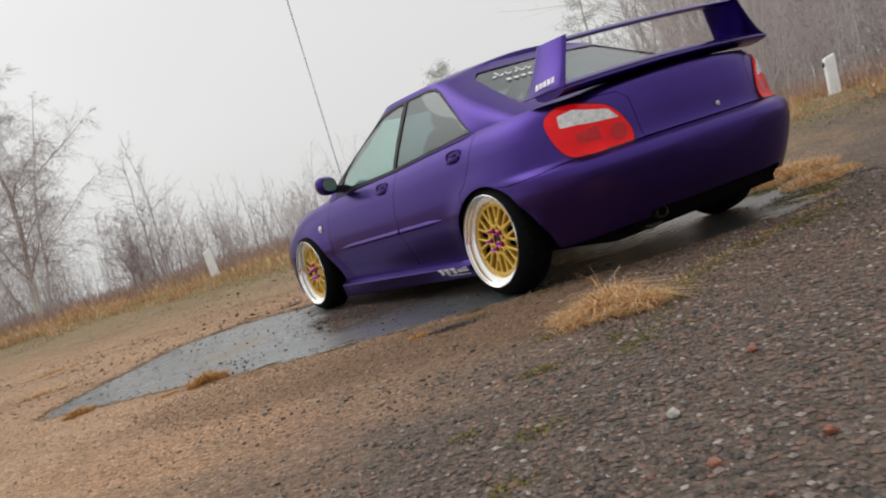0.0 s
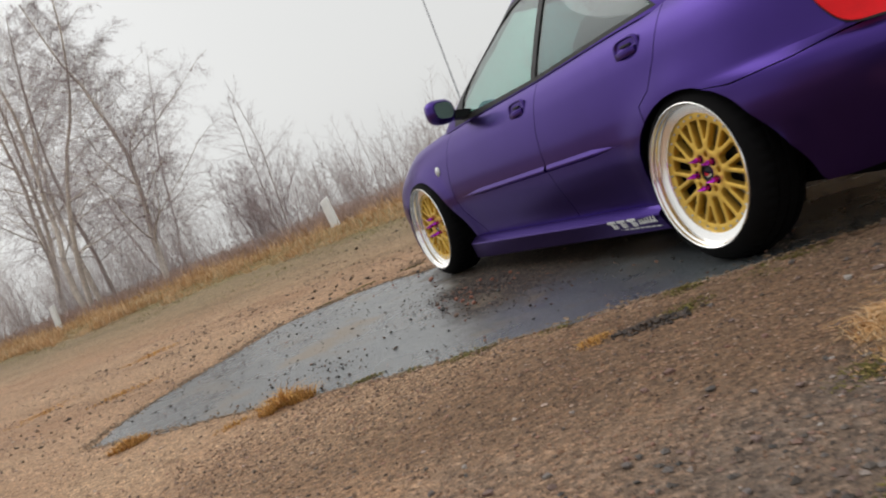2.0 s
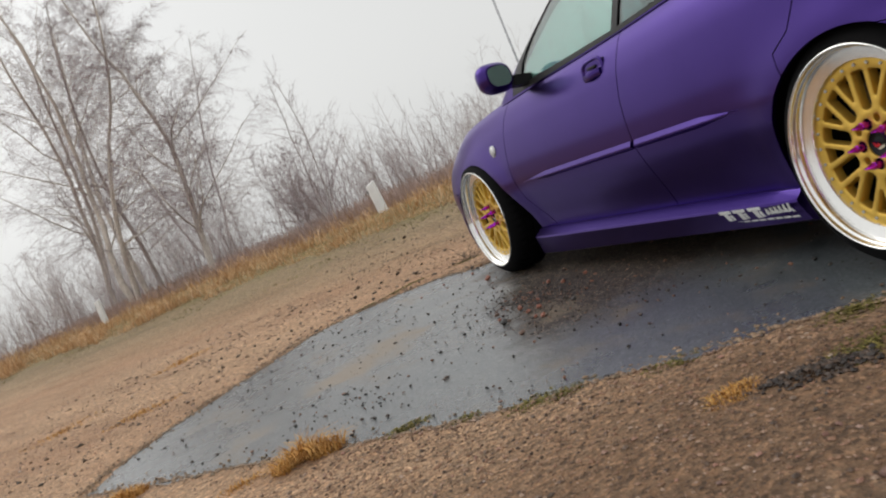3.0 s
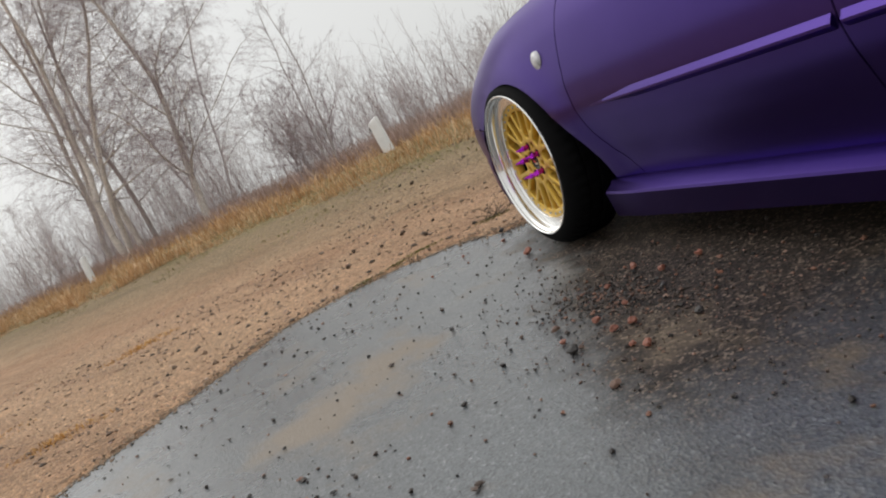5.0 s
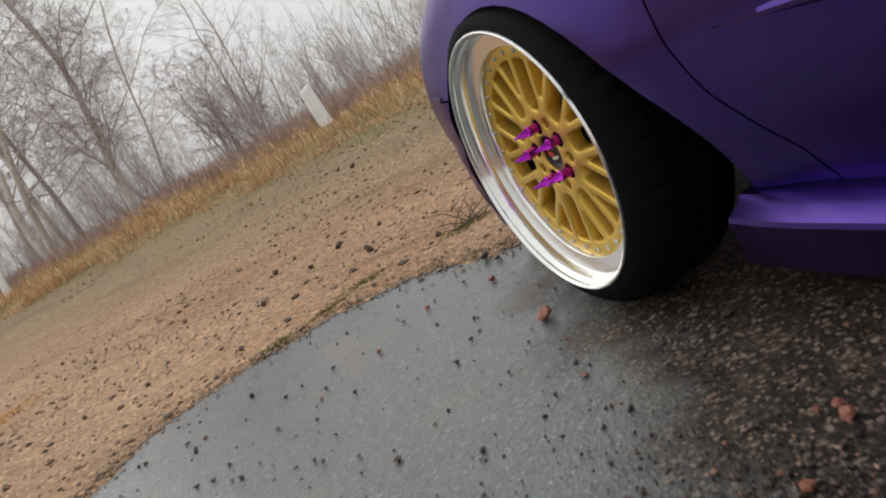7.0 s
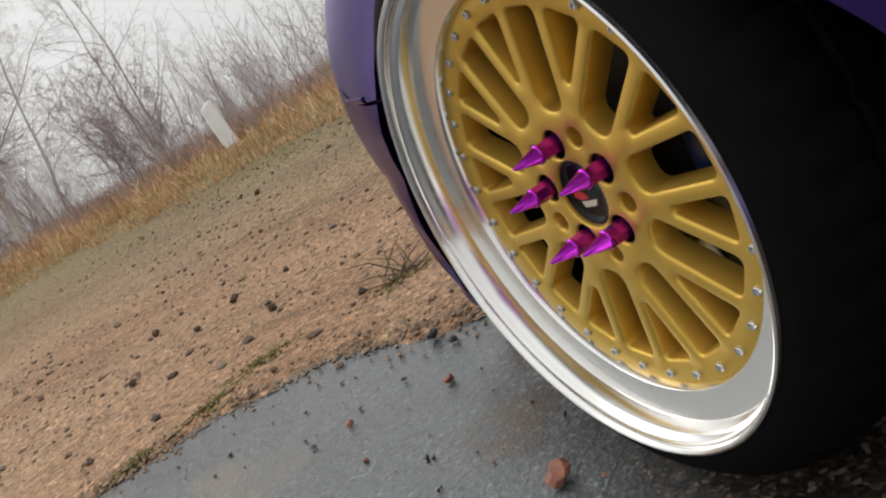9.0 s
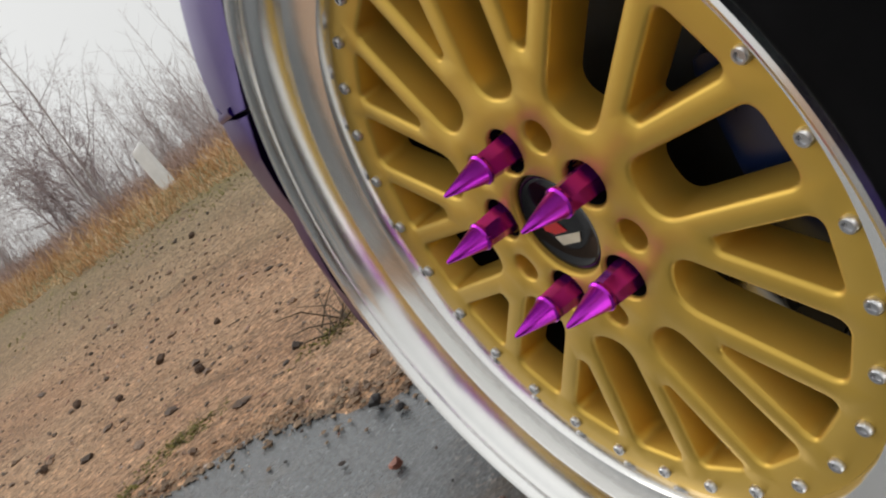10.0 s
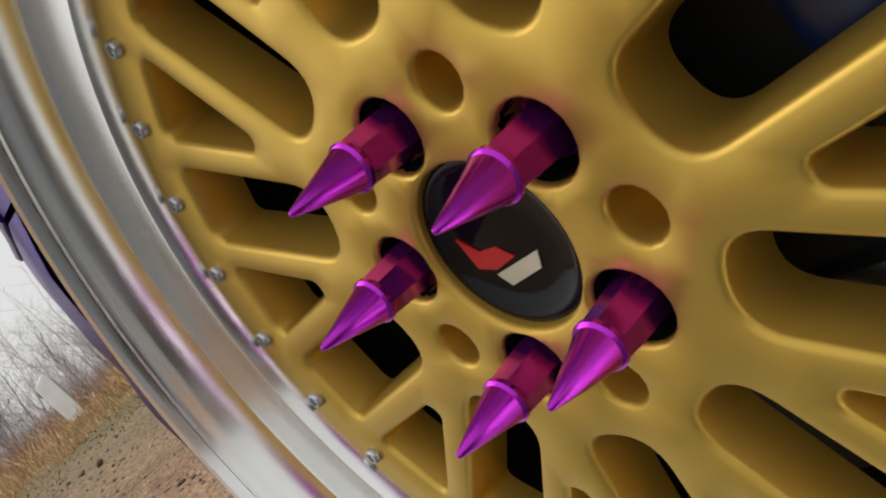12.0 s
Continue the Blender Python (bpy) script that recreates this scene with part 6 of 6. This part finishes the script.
def grow(out, r, p, d, length, radius, level, levels, droop, bushy, bare=0.2, plain=False):
    """Adds sticks to out[level] along a wandering limb and its side shoots."""
    steps = ((8, 4, 2, 2, 2) if plain else (12, 7, 5, 2, 2))[level]
    step = length / steps
    p, d = np.array(p, float), np.array(d, float)
    for k in range(steps):
        t0, t1 = k / steps, (k + 1) / steps
        wob = np.array([r.gauss(0, 1), r.gauss(0, 1), r.gauss(0, 0.7)]) * (0.085, 0.17, 0.20, 0.25, 0.2)[level]
        d = d + wob
        d[2] += (0.03, 0.05 - droop * t1, -droop * 0.8, -droop * 1.6, -droop)[level]
        d /= np.linalg.norm(d)
        q = p + d * step
        out[level].append((p, q, radius * (1 - 0.85 * t0), radius * (1 - 0.85 * t1)))
        if level < levels and t1 > (bare if level == 0 else 0.12):
            shoots = (2.0, 2.1, 3.5, 1.5)[level] * bushy
            shoots = int(shoots) + (1 if r.random() < shoots % 1 else 0)
            for _ in range(shoots):
                a = np.cross(d, np.array([r.gauss(0, 1), r.gauss(0, 1), r.gauss(0, 1)]))
                a /= np.linalg.norm(a) + 1e-9
                ang = radians(r.uniform(30, 68))
                e = d * math.cos(ang) + a * math.sin(ang)
                s = r.random()
                ln = length * r.uniform(0.7, 1.2) * ((0.40, 0.42, 0.40, 0.4)[level] * (1 - t1) + (0.12, 0.15, 0.24, 0.2)[level])
                rad = min(radius * (1 - 0.8 * t1) * 0.6, ln * (0.0056, 0.0040, 0.0035, 0.004)[level])
                grow(out, r, p * (1 - s) + q * s, e, ln, max(0.0018, rad), level + 1, levels, droop, bushy, 0.2, plain)
        p = q


def tree(name, x, y, height, stems, levels, droop, bushy, seed, bark, label, category="tree", lean=(0, 0), girth=0.0068, group="", twig=TWIG, bare=0.2, spread=0.3):
    r = random.Random(seed)
    z = ground_z(x, y) - 0.05
    out, first = [[] for _ in range(5)], []
    for k in range(stems):
        a = r.uniform(0, 2 * math.pi)
        sp = 0.0 if stems == 1 else r.uniform(0.1, 1.0) * spread
        d = (lean[0] + sp * math.cos(a), lean[1] + sp * math.sin(a), 1)
        h = height * r.uniform(0.75, 1.05)
        off = 0.0 if stems == 1 else 0.035 * height
        first.append(len(out[0]))
        grow(out, r, (off * math.cos(a), off * math.sin(a), 0), np.array(d) / np.linalg.norm(d), h, h * girth, 0, levels, droop, bushy, bare)
    first.append(len(out[0]))
    # heavy wood below, light wood above
    trunk = limb_mesh("trunk", out[0][:first[1]], 8, bark)
    trunk.name = name
    trunk.data.name = name
    tagged(trunk, label, category, group)
    trunk.location = (x, y, z)
    for p, q in zip(first[1:], first[2:]):
        limb_mesh("stem", out[0][p:q], 8, bark, trunk)
    tagged(limb_mesh("limb", out[1], 5, bark if levels > 2 else twig, trunk), kind="stuff")
    tagged(limb_mesh("crown", out[2] + out[3] + out[4], 3, twig, trunk), "fine bare reddish-brown twigs", kind="stuff")
    return trunk


tree("birch_tree", -2.54, 18.0, 8.8, 3, 3, 0.10, 0.82, 3, BIRCH, "bare multi-stemmed birch behind the verge", lean=(0.02, 0.0), girth=0.0090, group="bare trees")
tree("birch_tree", -1.30, 15.95, 7.6, 1, 3, 0.12, 1.35, 9, BIRCH, "bare birch with pale trunk and fine drooping twigs", lean=(-0.02, 0.0), girth=0.0105, group="bare trees", bare=0.14)
tree("birch_tree", -2.2, 18.4, 6.4, 1, 3, 0.05, 1.05, 12, GREYBARK, "bare dark-stemmed young tree beside the birches", lean=(-0.03, 0.0), girth=0.0090, group="bare trees")
tree("birch_tree", -3.6, 20.6, 8.2, 2, 3, 0.10, 0.9, 14, BIRCH, "bare pale-stemmed birch behind the verge", lean=(-0.12, 0.0), girth=0.0085, group="bare trees")
tree("birch_tree", -6.2, 24.0, 7.0, 2, 3, 0.08, 1.0, 16, HAZE_PALE, "bare grey tree among shrubs", group="bare trees", twig=HAZE_PALE)
tree("birch_tree", -0.6, 21.6, 6.0, 2, 3, 0.08, 0.9, 15, HAZE_PALE, "slender bare grey tree further back", group="bare trees", twig=HAZE_PALE)
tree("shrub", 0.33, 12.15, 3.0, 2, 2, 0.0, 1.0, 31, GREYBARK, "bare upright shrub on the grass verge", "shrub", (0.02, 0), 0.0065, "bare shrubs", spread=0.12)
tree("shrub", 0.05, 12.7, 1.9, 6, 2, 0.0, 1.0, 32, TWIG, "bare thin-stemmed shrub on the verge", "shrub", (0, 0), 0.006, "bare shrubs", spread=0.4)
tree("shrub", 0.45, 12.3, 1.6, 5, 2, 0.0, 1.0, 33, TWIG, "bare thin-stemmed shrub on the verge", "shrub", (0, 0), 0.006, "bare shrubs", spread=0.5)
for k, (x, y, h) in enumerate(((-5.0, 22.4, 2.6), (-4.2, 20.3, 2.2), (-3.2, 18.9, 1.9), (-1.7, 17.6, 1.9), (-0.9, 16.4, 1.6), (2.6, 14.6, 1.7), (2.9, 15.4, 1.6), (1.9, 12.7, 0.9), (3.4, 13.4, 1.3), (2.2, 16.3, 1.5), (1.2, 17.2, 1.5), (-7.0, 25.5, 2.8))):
    tree("shrub", x, y, h, 5, 2, 0.0, 0.85, 70 + k, HAZE_PALE, "bare tangled pale shrub behind the verge", "shrub", (0, 0), 0.006, "bare shrubs", twig=HAZE_PALE, spread=0.5)


def far_woods(name, label, count, s_range, c_range, heights, seed, girth, levels=2, bark=HAZE_PALE):
    r = random.Random(seed)
    out = [[] for _ in range(5)]
    for k in range(count):
        s, c = r.uniform(*s_range), r.uniform(*c_range)
        x, y = VX * c + EX * s, VY * c + EY * s
        h = r.uniform(*heights)
        grow(out, r, (x, y, ground_z(x, y)), (r.gauss(0, 0.05), r.gauss(0, 0.05), 1), h, h * girth, 0, levels, 0.0, 1.15, 0.12, True)
    ob = limb_mesh(name, out[0] + out[1] + out[2], 3, bark)
    return tagged(ob, label, "woods", kind="stuff")


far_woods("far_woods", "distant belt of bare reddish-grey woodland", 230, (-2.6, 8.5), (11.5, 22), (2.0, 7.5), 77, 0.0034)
# Mauve-grey and see-through, with thicker haze put into the bark.
HAZE_DEEP = thinned(bark_material("haze_grey_bark", (0.52, 0.47, 0.48), (0.42, 0.38, 0.39), 0.1), 0.42)
far_woods("deep_woods", "dense woodland with fog haze put into its colour", 420, (-4.2, 13), (22, 32), (4.5, 10.5), 79, 0.0055, 1, HAZE_DEEP)
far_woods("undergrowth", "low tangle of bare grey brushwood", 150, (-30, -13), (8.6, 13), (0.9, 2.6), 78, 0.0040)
# The brush's reddish haze is put into its bark colour.
HAZE_MAUVE = thinned(bark_material("haze_mauve_bark", (0.50, 0.40, 0.39), (0.38, 0.30, 0.30), 0.1), 0.2)
far_woods("brushwood", "low reddish brush of bare stems behind the verge", 620, (-26, -3), (7.4, 13), (0.6, 1.7), 80, 0.0045, 1, HAZE_MAUVE)


def pine(x, y, height, seed):
    r = random.Random(seed)
    z = ground_z(x, y)
    out = [(np.array((0, 0, 0.0)), np.array((0.1, 0, height * 0.98)), 0.06, 0.015)]
    trunk = limb_mesh("pine_tree", out, 8, HAZE_PALE)
    trunk.location = (x, y, z)
    tagged(trunk, "distant green pine with a ragged crown", "tree")
    segs, needles = [], []
    for k in range(46):
        t = r.uniform(0.42, 1.0)
        a, ln = r.uniform(0, 2 * math.pi), height * (0.26 * (1.1 - t) + 0.05) * r.uniform(0.6, 1.1)
        p = np.array((0.1 * t, 0, height * t))
        q = p + np.array((math.cos(a) * ln, math.sin(a) * ln, ln * r.uniform(0.0, 0.45)))
        segs.append((p, q, 0.012, 0.005))
        for _ in range(60):
            f = r.uniform(0.25, 1.05)
            c = p * (1 - f) + q * f + np.array((r.gauss(0, 0.09), r.gauss(0, 0.09), r.gauss(0, 0.07)))
            d = np.array((r.gauss(0, 1), r.gauss(0, 1), r.gauss(0.5, 0.7)))
            needles.append((c, c + d / np.linalg.norm(d) * 0.12, 0.007, 0.002))
    tagged(limb_mesh("limb", segs, 4, HAZE_PALE, trunk), kind="stuff")
    tagged(limb_mesh("crown", needles, 3, PINE, trunk), "grey-green needles paled to imitate haze", kind="stuff")


# Needles paled and see-through, haze in their colour.
PINE = thinned(simple("hazed_pine_needles", (0.50, 0.54, 0.50), 0.8, vary=0.25), 0.6)
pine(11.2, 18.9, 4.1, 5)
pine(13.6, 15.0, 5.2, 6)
tree("shrub", 4.6, 15.2, 1.6, 4, 2, 0.0, 1.1, 96, HAZE_PALE, "small shrub paled to imitate haze behind the verge", "shrub", (0, 0), 0.006, "bare shrubs", twig=HAZE_PALE, spread=0.4)

# dead plant by the front wheel
twigs = []
r = random.Random(4)
for k in range(16):
    a = r.uniform(0, 2 * math.pi)
    p = np.array((r.gauss(0, 0.03), r.gauss(0, 0.03), 0.0))
    d = np.array((math.cos(a), math.sin(a), r.uniform(0.15, 1.1)))
    ln = r.uniform(0.05, 0.12)
    q = p + d * ln * 0.5
    q2 = q + (d + np.array((r.gauss(0, 0.3), r.gauss(0, 0.3), r.gauss(0, 0.3)))) * ln * 0.5
    twigs += [(p, q, 0.0020, 0.0016), (q, q2, 0.0016, 0.0008)]
pl = limb_mesh("dead_plant", twigs, 4, bark_material("dead_stalk", (0.16, 0.11, 0.07), (0.06, 0.045, 0.03), 0.2))
pl.location = (-0.59, 3.86, top_z(-0.59, 3.86))
tagged(pl, "small dead twiggy plant on bare soil", "plant")
tuft(-0.62, 3.84, 0.12, 0.02, 320, GREEN, "patch of green moss under a dead plant", 130, 0.3)

# ---- marker posts and fence ----
POSTWHITE = simple("weathered_white_paint", (0.86, 0.86, 0.86), 0.6, vary=0.08, scale=9, bump=0.2)


def marker_post(x, y, height, wide, tilt, spin, label):
    bm = bmesh.new()
    secs = []
    for z, k in ((-0.15, 1.0), (height - 0.03, 0.97), (height - 0.008, 0.93), (height, 0.82)):
        secs.append([(wide / 2 * k * math.copysign(abs(math.cos(a)) ** 0.35, math.cos(a)), wide / 2.6 * k * math.copysign(abs(math.sin(a)) ** 0.35, math.sin(a)), z + (0.025 * math.cos(a) if z > 0.1 else 0)) for a in np.linspace(0, 2 * math.pi, 17)[:-1]])
    extrude_profile(bm, secs)
    ob = part("marker_post", bm, POSTWHITE, None, "", 40)
    ob.matrix_basis = pose(x, y, ground_z(x, y), tilt[0], tilt[1], spin)
    tagged(ob, label, "post", "white marker posts")
    bm = bmesh.new()
    box(bm, -wide * 0.62, -wide * 0.5, -0.02, 0.02, height - 0.11, height - 0.06, 0.004)
    part("bracket", bm, BLACK, ob)
    return ob


marker_post(0.585, 9.92, 0.40, 0.125, (0, -4), -35, "short white square marker post in the verge grass")
marker_post(-3.36, 15.45, 0.42, 0.105, (0, 2), -35, "short white marker post with dirt marks in the grass")
marker_post(5.70, 2.58, 0.42, 0.125, (0, 4), -35, "short leaning white marker post in the verge")
wires = []
for h in (0.52, 0.80):
    pts = [(VX * 8.0 + EX * s, VY * 8.0 + EY * s) for s in np.linspace(-4.2, 2.5, 6)]
    for a, b in zip(pts, pts[1:]):
        wires.append((np.array((*a, ground_z(*a) + h)), np.array((*b, ground_z(*b) + h)), 0.0025, 0.0025))
fence = limb_mesh("wire_fence", wires, 4, HAZE_PALE)
tagged(fence, "thin wire fence behind the verge grass", "fence")
for s in (-4.2, -1.0, 2.5):
    x, y = VX * 8.0 + EX * s, VY * 8.0 + EY * s
    z = ground_z(x, y)
    limb_mesh("fence_post", [(np.array((x, y, z - 0.1)), np.array((x + 0.02, y, z + 0.92)), 0.016, 0.015)], 7, HAZE_PALE, fence)

# ---- stickers: plain bars in their colours ----
def bars(name, rects, place, parent, label):
    bm = bmesh.new()
    for q in rects:
        lo = [bm.verts.new(place(p, 0.0)) for p in q]
        hi = [bm.verts.new(place(p, 0.0009)) for p in q]
        bm.faces.new(hi)
        for i in range(len(q)):
            j = (i + 1) % len(q)
            bm.faces.new((lo[i], lo[j], hi[j], hi[i]))
    return part(name, bm, WHITE, parent, label, 20)


def rect(a, b, c, d):
    return [(a, c), (b, c), (b, d), (a, d)]


# on the skirt: a block mark and a thin line of small bars below
skirt_at = lambda p, o: (-(0.8338 + o - 0.39 * max(0.0, 0.184 - p[1]) - 0.08 * max(0.0, 0.172 - p[1])), p[0], p[1] - 0.011 * max(0.0, p[0] - 0.5))
mark = []
for y0 in (0.700, 0.632, 0.560):
    w = 0.058
    mark += [rect(y0, y0 - w, 0.176, 0.187), rect(y0 - w * 0.30, y0 - w * 0.66, 0.150, 0.1755), rect(y0 - w * 0.72, y0 - w * 0.94, 0.152, 0.172)]
for k in range(6):
    y0 = 0.494 - 0.020 * k
    mark.append([(y0, 0.156 + 0.001 * k), (y0 - 0.010, 0.156 + 0.001 * k), (y0 - 0.019, 0.178 + 0.002 * k), (y0 - 0.010, 0.178 + 0.002 * k)])
    mark.append([(y0 - 0.011, 0.168), (y0 - 0.019, 0.172), (y0 - 0.022, 0.160), (y0 - 0.014, 0.158)])
for k in range(9):
    mark.append(rect(0.690 - 0.036 * k, 0.690 - 0.036 * k - 0.029, 0.139, 0.1450))
bars("skirt_sticker", mark, skirt_at, car, "white block lettering mark as plain shapes")
# on the rear screen: two short rows of script, as plain bars
def screen_at(p, o):
    x, z = p
    u, v = 0.05, 0.5
    for _ in range(12):
        lo, hi = 0.0, 1.0
        for _ in range(20):
            m = (lo + hi) / 2
            lo, hi = (m, hi) if cabin_point(u, m).z < z else (lo, m)
        v = lo
        lo, hi = 0.0, 0.2
        for _ in range(20):
            m = (lo + hi) / 2
            lo, hi = (m, hi) if -cabin_point(m, v).x < abs(x) else (lo, m)
        u = lo
    c = cabin_point(u, v)
    return (x, c.y - 0.55 * (0.001 + o), c.z + 0.83 * (0.001 + o))


script = []
for k in range(7):
    x0 = -0.45 + 0.042 * k
    top = 1.150 + 0.012 * ((k * 5) % 3 - 1)
    script.append([(x0, 1.130), (x0 + 0.006, 1.130), (x0 + 0.018, top), (x0 + 0.011, top)])
    script.append([(x0 + 0.008, 1.130), (x0 + 0.034, 1.136 + 0.004 * (k % 2)), (x0 + 0.034, 1.141 + 0.004 * (k % 2)), (x0 + 0.010, 1.135)])
bars("screen_sticker", script, screen_at, car, "white script lettering as plain bars")
script = []
for k in range(6):
    x0 = -0.43 + 0.042 * k
    script.append([(x0, 1.090), (x0 + 0.026, 1.092), (x0 + 0.030, 1.104 - 0.004 * (k % 2)), (x0 + 0.004, 1.102)])
bars("screen_sticker", script, screen_at, car, "white script lettering as plain bars")
# on the wing's end post
post_at = lambda p, o: (-(0.742 - 0.5 * (p[1] - 0.95) + o), p[0], p[1])
bars("wing_sticker", [rect(-0.545 - 0.030 * k, -0.545 - 0.030 * k - 0.023, 0.948 + 0.002 * k, 0.974 + 0.002 * k) for k in range(5)], post_at, car, "small white mark on the wing")
